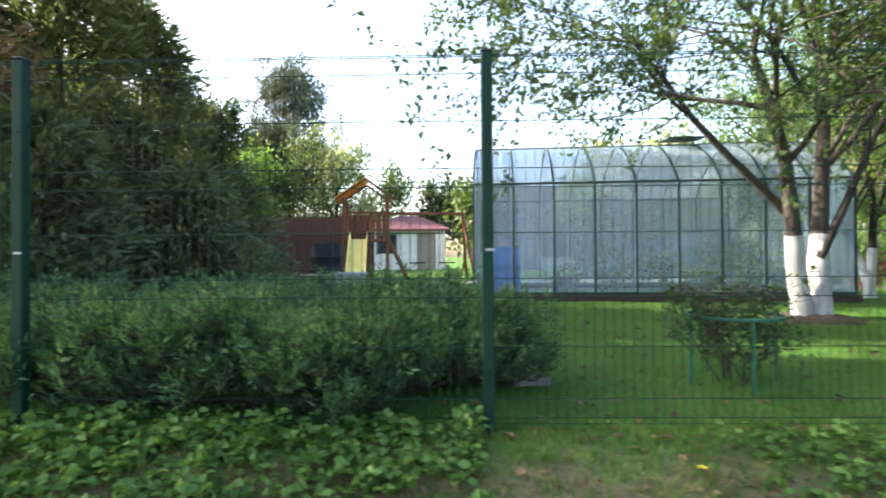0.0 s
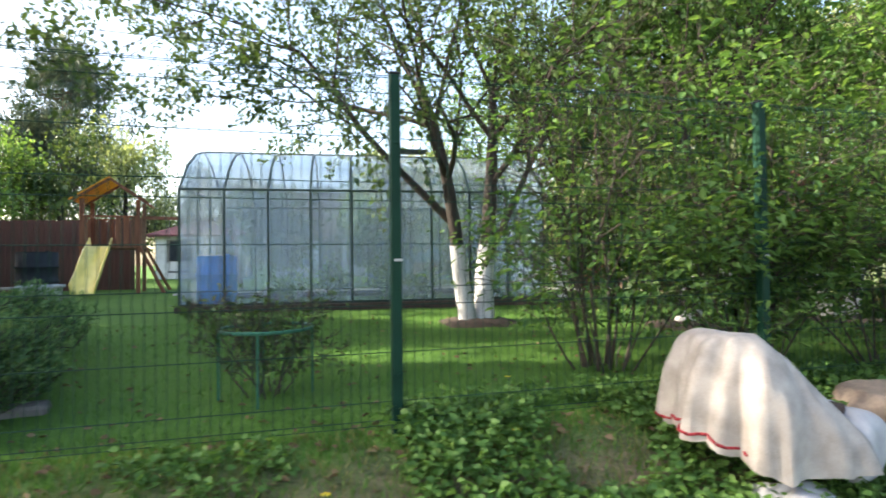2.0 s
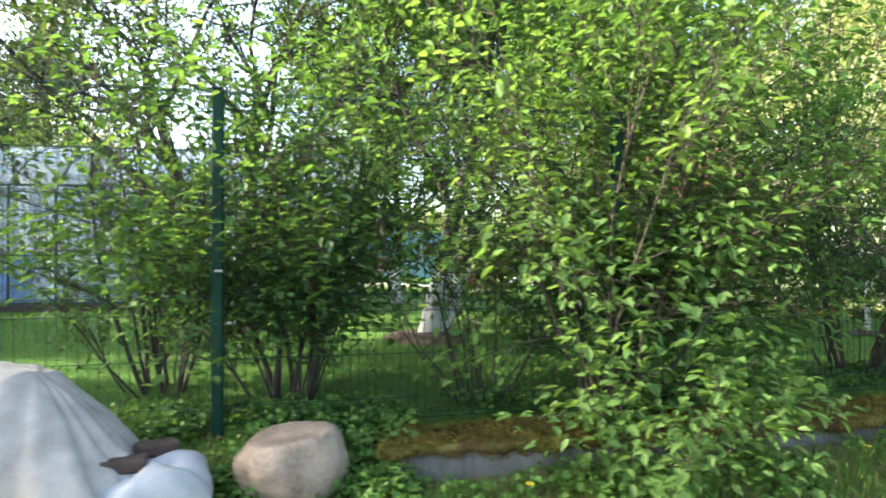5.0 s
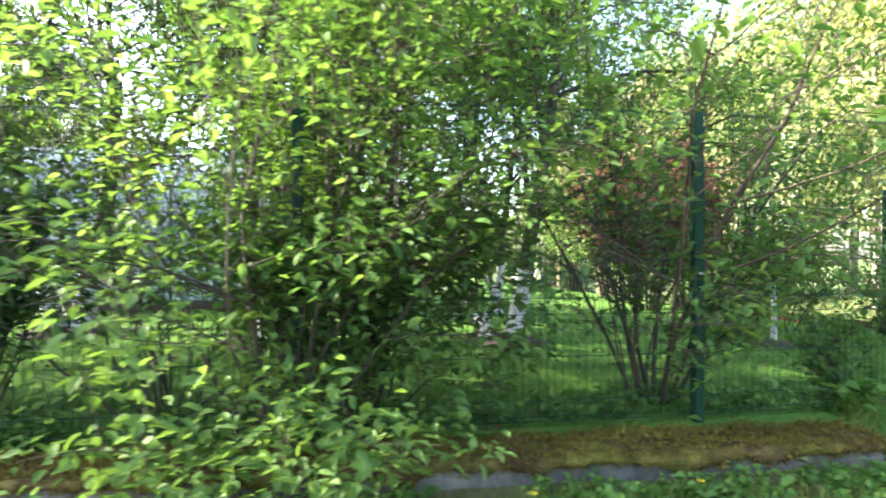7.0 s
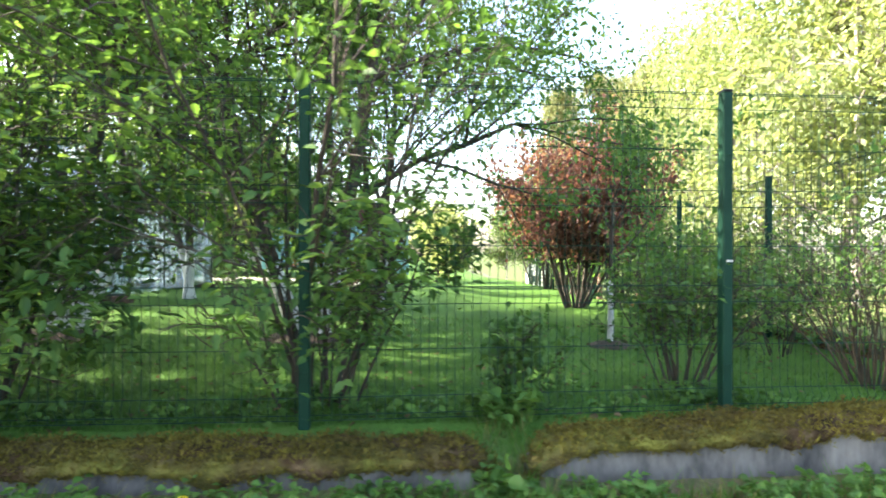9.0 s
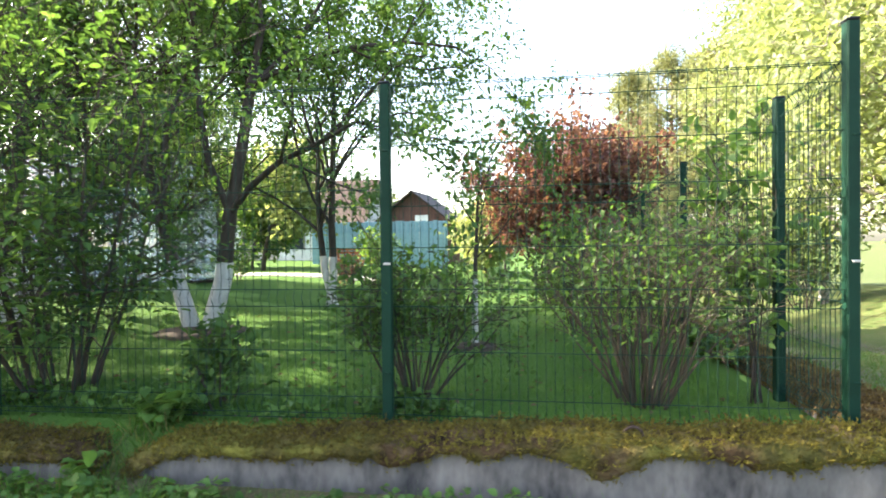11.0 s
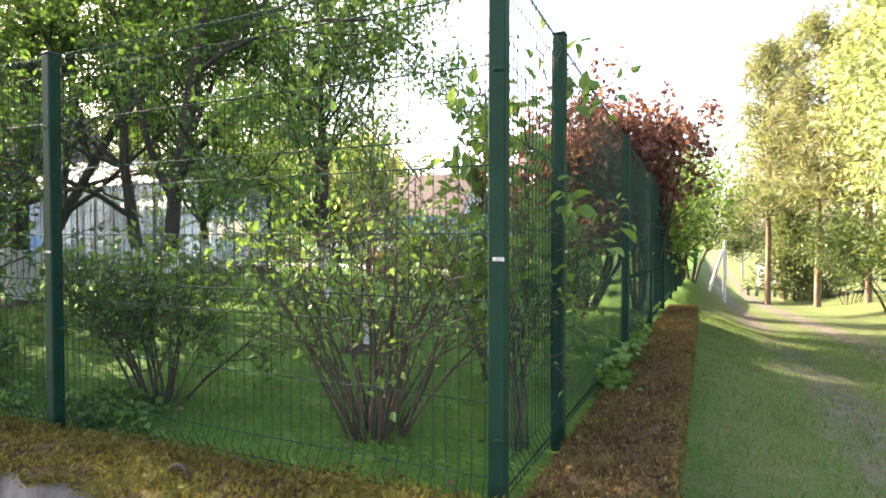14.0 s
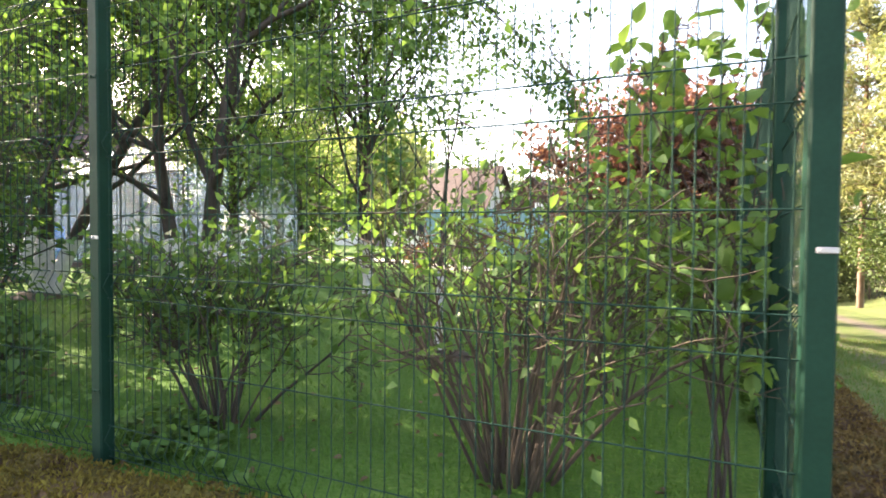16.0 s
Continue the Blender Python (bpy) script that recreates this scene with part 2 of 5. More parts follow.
def ground_material():
    """Lawn, verge and a two-rut dirt track, by where they lie."""
    m, n, l, b = nodes_of("ground")
    tc = n.new("ShaderNodeTexCoord")

    def tex(scale, detail=5):
        t = n.new("ShaderNodeTexNoise")
        t.inputs["Scale"].default_value, t.inputs["Detail"].default_value = scale, detail
        l.new(tc.outputs["Object"], t.inputs[0])
        return t

    def mixed(fac, a, c):
        x = n.new("ShaderNodeMix")
        x.data_type = "RGBA"
        l.new(fac, x.inputs[0]), l.new(a, x.inputs[6]), l.new(c, x.inputs[7])
        return x.outputs[2]

    def calc(op, a, v, w=None):
        x = n.new("ShaderNodeMath")
        x.operation, x.use_clamp = op, op in ("MULTIPLY_ADD",)
        l.new(a, x.inputs[0])
        if isinstance(v, float):
            x.inputs[1].default_value = v
        else:
            l.new(v, x.inputs[1])
        if w is not None:
            x.inputs[2].default_value = w
        return x.outputs[0]

    sep = n.new("ShaderNodeSeparateXYZ")
    l.new(tc.outputs["Object"], sep.inputs[0])
    big, fine, mid = tex(0.7), tex(45, 3), tex(4.0)
    lawn = ramp(n, [(0.3, (0.03, 0.072, 0.013)), (0.5, (0.056, 0.128, 0.02)), (0.75, (0.1, 0.165, 0.036))])
    l.new(calc("ADD", calc("MULTIPLY", big.outputs[0], 0.5), calc("MULTIPLY", fine.outputs[0], 0.5)), lawn.inputs[0])
    verge = ramp(n, [(0.3, (0.045, 0.065, 0.022)), (0.46, (0.085, 0.09, 0.042)), (0.56, (0.135, 0.1, 0.065)), (0.8, (0.19, 0.14, 0.095))])
    l.new(calc("ADD", calc("MULTIPLY", mid.outputs[0], 0.6), calc("MULTIPLY", fine.outputs[0], 0.4)), verge.inputs[0])
    dirt = ramp(n, [(0.3, (0.055, 0.047, 0.038)), (0.7, (0.17, 0.145, 0.12))])
    l.new(calc("ADD", calc("MULTIPLY", mid.outputs[0], 0.5), calc("MULTIPLY", fine.outputs[0], 0.5)), dirt.inputs[0])
    jit = calc("SUBTRACT", calc("MULTIPLY", mid.outputs[0], 0.9), 0.45)
    outside = calc("MULTIPLY_ADD", calc("ADD", sep.outputs[1], jit), -3.0, -0.2)     # south of the fence
    col = mixed(outside, lawn.outputs[0], verge.outputs[0])
    beyond = calc("MULTIPLY_ADD", calc("SUBTRACT", calc("ADD", calc("ADD", sep.outputs[0], calc("MULTIPLY", sep.outputs[1], -0.055)), jit), 17.8), 2.0, 0.0)
    col = mixed(calc("MULTIPLY", beyond, 0.55), col, verge.outputs[0])
    # the lane along the side fence, a band of two ruts
    across = calc("ADD", sep.outputs[0], calc("MULTIPLY", sep.outputs[1], -0.055))
    d = calc("ABSOLUTE", calc("SUBTRACT", calc("ADD", across, jit), 20.1), 0.0)
    rut = calc("MULTIPLY_ADD", calc("ABSOLUTE", calc("SUBTRACT", d, 0.75), 0.0), -2.6, 1.25)
    col = mixed(rut, col, dirt.outputs[0])
    l.new(col, b.inputs["Base Color"])
    b.inputs["Roughness"].default_value, b.inputs["Specular IOR Level"].default_value = 0.95, 0.15
    bp = n.new("ShaderNodeBump")
    bp.inputs["Strength"].default_value, bp.inputs["Distance"].default_value = 0.7, 0.03
    l.new(fine.outputs[0], bp.inputs["Height"]), l.new(bp.outputs[0], b.inputs["Normal"])
    return m


M_GROUND = ground_material()


# ---- mesh helpers ----
def mesh_of(name, verts, faces, mat, smooth=False):
    me = bpy.data.meshes.new(name)
    me.from_pydata(verts, [], faces)
    me.materials.append(mat)
    if smooth:
        me.polygons.foreach_set("use_smooth", [True] * len(me.polygons))
    me.update()
    return me


def tri_mesh(name, verts, tris, mat, smooth=False):
    """A quick mesh from numpy arrays of vertices and triangles."""
    me = bpy.data.meshes.new(name)
    v, f = np.asarray(verts, dtype=np.float32), np.asarray(tris, dtype=np.int32)
    me.vertices.add(len(v))
    me.vertices.foreach_set("co", v.ravel())
    me.loops.add(f.size)
    me.loops.foreach_set("vertex_index", f.ravel())
    me.polygons.add(len(f))
    me.polygons.foreach_set("loop_start", np.arange(0, f.size, 3, dtype=np.int32))
    if smooth:
        me.polygons.foreach_set("use_smooth", np.ones(len(f), dtype=bool))
    me.materials.append(mat)
    me.update(calc_edges=True)
    me.validate()
    return me


def thing(name, label, category, at=(0, 0, 0), rz=0, group="", kind=""):
    e = new(name)
    e.matrix_world = pose(*at, 0, 0, rz)
    return tagged(e, label, category, group, kind)


def part(name, data, parent, label=""):
    """One mesh object under a thing or a part; data: a bmesh with its material in hand, or a mesh."""
    ob = new(name, data)
    ob.parent = parent
    if label:
        tagged(ob, label)
    return ob


def bm_mesh(name, bm, mat, smooth=False):
    me = bpy.data.meshes.new(name)
    bmesh.ops.recalc_face_normals(bm, faces=bm.faces)
    bm.to_mesh(me)
    bm.free()
    me.materials.append(mat)
    if smooth:
        me.polygons.foreach_set("use_smooth", [True] * len(me.polygons))
    return me


def add_box(bm, lo, hi, turn=None, bevel=0.0):
    """A box between two corners, turned by a matrix, with bevelled edges."""
    lo, hi = Vector(lo), Vector(hi)
    m = Matrix.Translation((lo + hi) / 2) @ Matrix.Diagonal((*(hi - lo), 1))
    if turn:
        m = turn @ m
    made = bmesh.ops.create_cube(bm, size=1, matrix=m)["verts"]
    if bevel:
        edges = list({e for v in made for e in v.link_edges})
        bmesh.ops.bevel(bm, geom=edges, offset=bevel, segments=1, affect="EDGES")


def add_bar(bm, a, b, w, h=None, bevel=0.0):
    """A square bar from a to b."""
    a, b = Vector(a), Vector(b)
    q = (b - a).to_track_quat("Z", "Y").to_matrix().to_4x4()
    add_box(bm, (-w / 2, -(h or w) / 2, 0), (w / 2, (h or w) / 2, (b - a).length), Matrix.Translation(a) @ q, bevel)


def add_rod(bm, a, b, r, r2=None, sides=8):
    a, b = Vector(a), Vector(b)
    q = (b - a).to_track_quat("Z", "Y").to_matrix().to_4x4()
    bmesh.ops.create_cone(bm, cap_ends=True, segments=sides, radius1=r, radius2=r if r2 is None else r2, depth=(b - a).length,
                          matrix=Matrix.Translation((a + b) / 2) @ q)


def box_part(name, lo, hi, mat, parent, bevel=0.004, label="", turn=None):
    bm = bmesh.new()
    add_box(bm, lo, hi, turn, bevel)
    return part(name, bm_mesh(name, bm, mat), parent, label)


def bar_part(name, a, b, w, mat, parent, h=None, bevel=0.004, label=""):
    bm = bmesh.new()
    add_bar(bm, a, b, w, h, bevel)
    return part(name, bm_mesh(name, bm, mat), parent, label)


# ---- plants ----
def rods_mesh(name, segs, mat):
    """Tapered tubes along (a, b, ra, rb) in one mesh."""
    verts, tris, base = [], [], 0
    for sides in (7, 4):
        sel = [s for s in segs if (s[2] > 0.018) == (sides == 7)]
        if not sel:
            continue
        a, b = np.array([s[0] for s in sel]), np.array([s[1] for s in sel])
        ra, rb = np.array([s[2] for s in sel]), np.array([s[3] for s in sel])
        d = b - a
        d /= np.linalg.norm(d, axis=1, keepdims=True) + 1e-9
        ref = np.where(np.abs(d[:, 2:3]) > 0.9, np.array([[1.0, 0, 0]]), np.array([[0, 0, 1.0]]))
        u = np.cross(d, ref)
        u /= np.linalg.norm(u, axis=1, keepdims=True)
        w = np.cross(d, u)
        th = np.linspace(0, 2 * np.pi, sides, endpoint=False)
        ring = np.cos(th)[None, :, None] * u[:, None] + np.sin(th)[None, :, None] * w[:, None]
        v = np.concatenate([a[:, None] + ring * ra[:, None, None], b[:, None] + ring * rb[:, None, None]], axis=1)
        i = np.arange(sides)
        j = (i + 1) % sides
        one = np.concatenate([np.stack([i, j, j + sides], 1), np.stack([i, j + sides, i + sides], 1)])
        f = (one[None] + (np.arange(len(sel)) * 2 * sides)[:, None, None]).reshape(-1, 3) + base
        verts.append(v.reshape(-1, 3))
        tris.append(f)
        base += len(sel) * 2 * sides
    return tri_mesh(name, np.concatenate(verts), np.concatenate(tris), mat, True)


def leaves_mesh(name, rng, centres, dirs, length, width, mat, fold=0.25, vary=0.35, oval=False, flat=0.55):
    """Folded leaf blades, growing from centres along dirs; oval: with rounded flanks and a pointed tip."""
    k = len(centres)
    d = dirs / (np.linalg.norm(dirs, axis=1, keepdims=True) + 1e-9)
    side = np.cross(d, np.array([0, 0, 1.0]) + rng.normal(0, flat, (k, 3)))
    side /= np.linalg.norm(side, axis=1, keepdims=True) + 1e-9
    up = np.cross(side, d)
    s = (1 + rng.uniform(-vary, vary, k))[:, None]
    L, W = length * s, width * s
    if oval:
        ring = [centres]
        for u, w in ((0.22, 0.40), (0.52, 0.5), (0.8, 0.27)):
            ring.append(centres + d * L * u + side * W * w + up * W * w * fold * 2 - up * L * 0.10 * u * u)
        ring.append(centres + d * L - up * L * 0.14)
        for u, w in ((0.8, 0.27), (0.52, 0.5), (0.22, 0.40)):
            ring.append(centres + d * L * u - side * W * w + up * W * w * fold * 2 - up * L * 0.10 * u * u)
        v = np.stack(ring, 1).reshape(-1, 3)
        fan = np.array([[0, i, i + 1] for i in range(1, 7)])
        return tri_mesh(name, v, (fan[None] + (np.arange(k) * 8)[:, None, None]).reshape(-1, 3), mat)
    p1 = centres + d * L * 0.45 + side * W * 0.5 + up * W * fold
    p3 = centres + d * L * 0.45 - side * W * 0.5 + up * W * fold
    tip = centres + d * L - up * L * 0.08
    v = np.stack([centres, p1, tip, p3], 1).reshape(-1, 3)
    f = (np.array([[0, 1, 2], [0, 2, 3]])[None] + (np.arange(k) * 4)[:, None, None]).reshape(-1, 3)
    return tri_mesh(name, v, f, mat)


def grow(rng, p, d, length, r, level, top, out, tips, wob=0.16, lift=0.06, kids=3, start=1, angle=(30, 60), ratio=0.62, steps=5):
    p, d = np.array(p, float), np.array(d, float)
    d /= np.linalg.norm(d)
    for i in range(steps):
        d = d + rng.normal(0, wob * (0.45 if level == 0 and r > 0.03 else 1.0), 3) + np.array([0, 0, lift])
        d /= np.linalg.norm(d)
        q = p + d * length / steps
        r2 = r * (0.86 if i < steps - 1 else 0.7)
        out.append((p, q, r, r2))
        if level >= top - 1:
            tips.append((p, q))
        if level < top and i >= start:
            for _ in range(kids if i < steps - 1 else kids + 1):
                a, ax = radians(rng.uniform(*angle)), rng.normal(0, 1, 3)
                ax -= d * ax.dot(d)
                ax /= np.linalg.norm(ax) + 1e-9
                c = d * math.cos(a) + ax * math.sin(a)
                grow(rng, q, c, length * ratio * rng.uniform(0.7, 1.15), max(r2 * 0.55, 0.003), level + 1, top, out, tips, wob, lift, max(kids - 1, 1) if level else kids, 1, angle, ratio, max(steps - 1, 3))
        p, r = q, r2


def leaf_cloud(rng, tips, count, spread, droop=0.1):
    a, b = np.array([t[0] for t in tips]), np.array([t[1] for t in tips])
    i, u = rng.integers(0, len(tips), count), rng.random((count, 1))
    c = a[i] + (b - a)[i] * u + rng.normal(0, spread, (count, 3))
    d = (b - a)[i] / (np.linalg.norm((b - a)[i], axis=1, keepdims=True) + 1e-9) * 0.5 + rng.normal(0, 0.65, (count, 3)) + np.array([0, 0, -droop])
    return c, d


def woody(name, label, category, at, stems, leaves, leaf, mat, seed, bark=None, levels=2, spread=0.05, lime=0.0, kids=3, ratio=0.62, wob=0.16,
          lift=0.06, start=1, angle=(30, 60), group="", soil=0.0, keep=None, steps=5, layered=False):
    """A tree or bush: stems of (offset, direction, length, radius), branches and separate leaves. lime: height of the whitewash."""
    rng = np.random.default_rng(seed)
    t = thing(name, label, category, at, 0, group)
    tips = []
    for off, d, length, r in stems:
        out = []
        grow(rng, off, d, length, r, 0, levels, out, tips, wob, lift, kids, start, angle, ratio, steps)
        trunk = part("trunk" if category == "tree" else "stem", rods_mesh("wood", out, bark or M_BARK), t)
        if lime and off[2] < 0.2:
            low = [(a, b, ra * 1.06 + 0.004, rb * 1.06 + 0.004) for a, b, ra, rb in out if ra > r * 0.55]
            coat, left = [], lime
            for a, b, ra, rb in low:
                if a[2] < left:
                    k = min(1.0, (left - a[2]) / max(b[2] - a[2], 1e-3))
                    coat.append((a, a + (b - a) * k, ra, ra + (rb - ra) * k))
                if b[2] >= left:
                    break
            part("limewash", rods_mesh("limewash", coat, M_LIME), trunk, "coat of white lime")
    c, d = leaf_cloud(rng, tips, leaves, spread)
    if layered:
        d = d * np.array([1.0, 1.0, 0.3]) + np.array([0, 0, -0.22])
    if keep is not None:
        k = keep(c)
        c, d = c[k], d[k]
    part("crown", leaves_mesh("crown", rng, c, d, leaf, leaf * (0.52 if layered else 0.62), mat, oval=layered or 0.0695 < leaf < 0.12, flat=0.28 if layered else 0.55), t)
    return t


def fan_stems(rng, n, radius, height, lean=0.35, r=0.015):
    out = []
    for i in range(n):
        a = 2 * math.pi * i / n + rng.uniform(-0.4, 0.4)
        k = rng.uniform(0.3, 1.0)
        out.append(((radius * k * math.cos(a), radius * k * math.sin(a), -0.08), (lean * k * math.cos(a), lean * k * math.sin(a), 1.0),
                    height * rng.uniform(0.75, 1.05), r * rng.uniform(0.7, 1.2)))
    return out


def thuja(name, label, at, height, radius, count, seed, mat=M_THUJA, blade=0.2, bare=0.0, category="tree"):
    """A dense conifer: trunk, short limbs and sprays that droop outwards, with an uneven flank."""
    rng = np.random.default_rng(seed)
    t = thing(name, label, category, at)
    segs = [((0, 0, -0.1), (0, 0, height * 0.5), 0.03 * height / 2, 0.02 * height / 2), ((0, 0, height * 0.5), (0, 0, height * 0.97), 0.02 * height / 2, 0.006)]
    n = 140
    az, hz = rng.uniform(0, 2 * np.pi, n), bare + (1 - bare) * rng.random(n) ** 1.2
    reach = radius * (1 - hz) ** 0.55 * rng.uniform(0.65, 1.12, n) + 0.06
    for a, h, k in zip(az, hz, reach):
        segs.append(((0, 0, h * height), (math.cos(a) * k * 0.8, math.sin(a) * k * 0.8, h * height + 0.25 * k), 0.012, 0.004))
    i, u = rng.integers(0, n, count), rng.random(count) ** 0.6
    ca, k = az[i] + rng.normal(0, 0.16, count), reach[i] * u
    c = np.stack([np.cos(ca) * k, np.sin(ca) * k, hz[i] * height + 0.25 * k + rng.normal(0, 0.1 * radius, count)], 1)
    d = np.stack([np.cos(ca), np.sin(ca), rng.uniform(-0.5, 0.9, count)], 1) + rng.normal(0, 0.3, (count, 3))
    part("trunk", rods_mesh("trunk", segs, M_BARK), t)
    part("crown", leaves_mesh("crown", rng, c, d, blade, blade * 0.3, mat, 0.1), t)
    return t


def pine(name, label, at, height, radius, count, seed, mat=M_PINE, first=0.25, blade=0.34):
    """A conifer with whorls of limbs that end in tufts of needles."""
    rng = np.random.default_rng(seed)
    t = thing(name, label, "tree", at)
    segs, pts, out = [((0, 0, -0.2), (0, 0, height * 0.6), 0.011 * height, 0.007 * height), ((0, 0, height * 0.6), (0, 0, height), 0.007 * height, 0.015)], [], []
    for _ in range(110):
        h = first + (1 - first) * rng.random()
        a, k = rng.uniform(0, 2 * np.pi), radius * (1 - (h - first) / (1 - first)) ** 0.6 * rng.uniform(0.4, 1.1) + 0.3
        b = np.array([math.cos(a) * k, math.sin(a) * k, h * height + k * rng.uniform(0.0, 0.4)])
        segs.append(((0, 0, h * height), b, 0.03, 0.01))
        for u in np.linspace(0.35, 1.0, 6):
            pts.append(np.array([0, 0, h * height]) * (1 - u) + b * u + rng.normal(0, 0.09 * radius, 3))
            out.append((math.cos(a), math.sin(a), 0.3))
    pts, out = np.array(pts), np.array(out)
    i = rng.integers(0, len(pts), count)
    part("trunk", rods_mesh("trunk", segs, M_PINEBARK), t)
    part("crown", leaves_mesh("crown", rng, pts[i] + rng.normal(0, 0.045 * radius + 0.06, (count, 3)), out[i] * 0.6 + rng.normal(0, 0.7, (count, 3)), blade, blade * 0.16, mat, 0.1), t)
    return t


# ---- ground ----
SIDE = Vector((0.055, 0.998, 0)).normalized()      # the way of the side fence
CORNER = Vector((17.515, 0.05, 0))
FRONT = [Vector((-5, 0, 0)), Vector((-2.5, 0, 0)), Vector((0, 0, 0)), Vector((2.5, 0, 0)), Vector((5.02, 0.02, 0)), Vector((7.52, 0.02, 0)), Vector((10.02, 0, 0)),
         Vector((12.52, -0.02, 0)), Vector((15.05, 0.06, 0)), CORNER]


def step(a, b, v):
    v = min(1.0, max(0.0, (v - a) / (b - a)))
    return v * v * (3 - 2 * v)


def front_y(x):
    for a, b in zip(FRONT, FRONT[1:]):
        if a.x <= x <= b.x:
            return a.y + (b.y - a.y) * (x - a.x) / (b.x - a.x)
    return 0.0 if x < 0 else CORNER.y


def ground_z(x, y):
    off = (x - CORNER.x) * SIDE.y - (y - CORNER.y) * SIDE.x           # metres beyond the side fence
    fy = y - front_y(x)
    garden = 0.026 * min(max(fy, 0), 7) * (1 - step(9, 13, x)) - 0.028 * max(y, 0) * step(13, 16, x)
    lane = -0.34 - 0.075 * max(y - 2, 0) * step(-1, 2, off) + 0.9 * step(4.5, 9, off) * step(2, 8, y)
    if y > 60:
        lane = max(lane, -4.5)
    if x > 8.3:
        lane += (0.17 - 0.05 * step(12.5, 14.5, x)) * step(-1.6, -0.6, fy) * step(2.5, 0.5, off)
    edge = 0.95 if x < 8.3 else 0.5
    inside = min(step(-edge, -0.06, fy), 1 - step(0.05, 0.55, off))
    far = step(25, 60, y)
    z = lane + (garden - lane) * inside
    z = z * (1 - far * 0.6) - 1.2 * far
    return z + 0.02 * noise.noise((x * 0.9, y * 0.9, 0)) + 0.012 * noise.noise((x * 3.1, y * 3.1, 4))


def graded(lo, hi, fine_lo, fine_hi, fine, coarse):
    v, p = [], lo
    while p < hi:
        v.append(p)
        gap = max(fine_lo - p, p - fine_hi, 0)
        p += fine + gap * coarse
    return v + [hi]


gx, gy = graded(-400, 400, -2, 24, 0.22, 0.35), graded(-400, 600, -1.4, 3, 0.16, 0.16)
gv = [(x, y, ground_z(x, y)) for y in gy for x in gx]
W = len(gx)
gf = [(j * W + i, j * W + i + 1, (j + 1) * W + i + 1, (j + 1) * W + i) for j in range(len(gy) - 1) for i in range(W - 1)]
ground = new("ground", mesh_of("ground", gv, gf, M_GROUND, True))
tagged(ground, "mown green lawn, weedy verge and rutted dirt lane", "ground", kind="structure")


# ---- mossy concrete base under the fence ----
def mossy_wall(name, path, width, seed, label, moss_mat=M_MOSS, tuft_mat=M_MOSSY):
    """A low old concrete wall along a line, with a ragged moss blanket on top."""
    rng = np.random.default_rng(seed)
    wall = thing(name, label, "wall", kind="structure")
    pts = []
    for a, b in zip(path, path[1:]):
        n = max(2, int((b - a).length / 0.05))
        for i in range(n):
            pts.append(a.lerp(b, i / n))
    pts.append(path[-1])
    prof = [(0.0, -0.62), (0.0, -0.3), (0.0, -0.15), (0.005, -0.06), (0.03, -0.012), (0.16, 0.0), (0.30, 0.0), (width - 0.03, -0.01), (width, -0.06), (width, -0.5)]
    verts, moss = [], []
    for k, p in enumerate(pts):
        q, o = pts[min(k + 1, len(pts) - 1)], pts[max(k - 1, 0)]
        d = (q - o).normalized()
        side = Vector((-d.y, d.x, 0))
        for u, h in prof:
            s = 0.022 * noise.noise((p.x * 4, p.y * 4, h * 5 + seed)) + 0.01 * noise.noise((p.x * 15, p.y * 15, u * 20))
            verts.append(p + side * (u - width + s * (1 if u < 0.05 else 0.3)) + Vector((0, 0, h + s * 0.6)))
        end = min(k, len(pts) - 1 - k) * 0.05
        puff = min(1.0, 0.15 + end * 4)
        cols = 14
        hang = 0.015 + 0.14 * max(0, noise.noise((p.x * 2.5, p.y * 2.5, 7 + seed)) + 0.2) + 0.035 * noise.noise((p.x * 9, p.y * 9, 2)) + 0.03 * noise.noise((p.x * 23, p.y * 23, 5))
        for c in range(cols):
            u = c / (cols - 1)
            if c == 0:
                off, h = -0.012, -hang
            elif c == 1:
                off, h = -0.03, -hang * 0.45
            else:
                off = -0.02 + (width + 0.03) * (c - 2) / (cols - 3)
                h = 0.012 + 0.03 * puff * math.sin(math.pi * min(1, 0.12 + u * 0.86)) ** 0.5 + 0.03 * noise.noise((p.x * 3.5, p.y * 3.5, u * 3 + seed)) + 0.022 * noise.noise((p.x * 11, p.y * 11, u * 6)) + 0.012 * noise.noise((p.x * 26, p.y * 26, u * 13))
            if c == cols - 1:
                h = -0.05
            moss.append(p + side * (off - width) + Vector((0, 0, h)))
    n = len(prof)
    faces = [(k * n + i, k * n + i + 1, (k + 1) * n + i + 1, (k + 1) * n + i) for k in range(len(pts) - 1) for i in range(n - 1)]
    faces += [tuple(range(n)), tuple(reversed(range((len(pts) - 1) * n, len(pts) * n)))]
    part("concrete", mesh_of("concrete", verts, faces, M_CONC, True), wall, "grey weathered concrete")
    mf = [(k * cols + i, (k + 1) * cols + i, (k + 1) * cols + i + 1, k * cols + i + 1) for k in range(len(pts) - 1) for i in range(cols - 1)]
    part("moss", mesh_of("moss", moss, mf, moss_mat, True), wall, "ochre and green moss blanket" if moss_mat is M_MOSS else "rusty brown moss blanket")
    # tufts that break the moss blanket's outline
    k = int(len(pts) * 210)
    base = np.array([tuple(moss[i]) for i in rng.integers(0, len(moss), k)]) + rng.normal(0, 0.012, (k, 3))
    part("moss_tufts", leaves_mesh("moss_tufts", rng, base, rng.normal(0, 0.5, (k, 3)) + np.array([0, 0, 0.6]), 0.024, 0.009, tuft_mat), wall)
    return wall


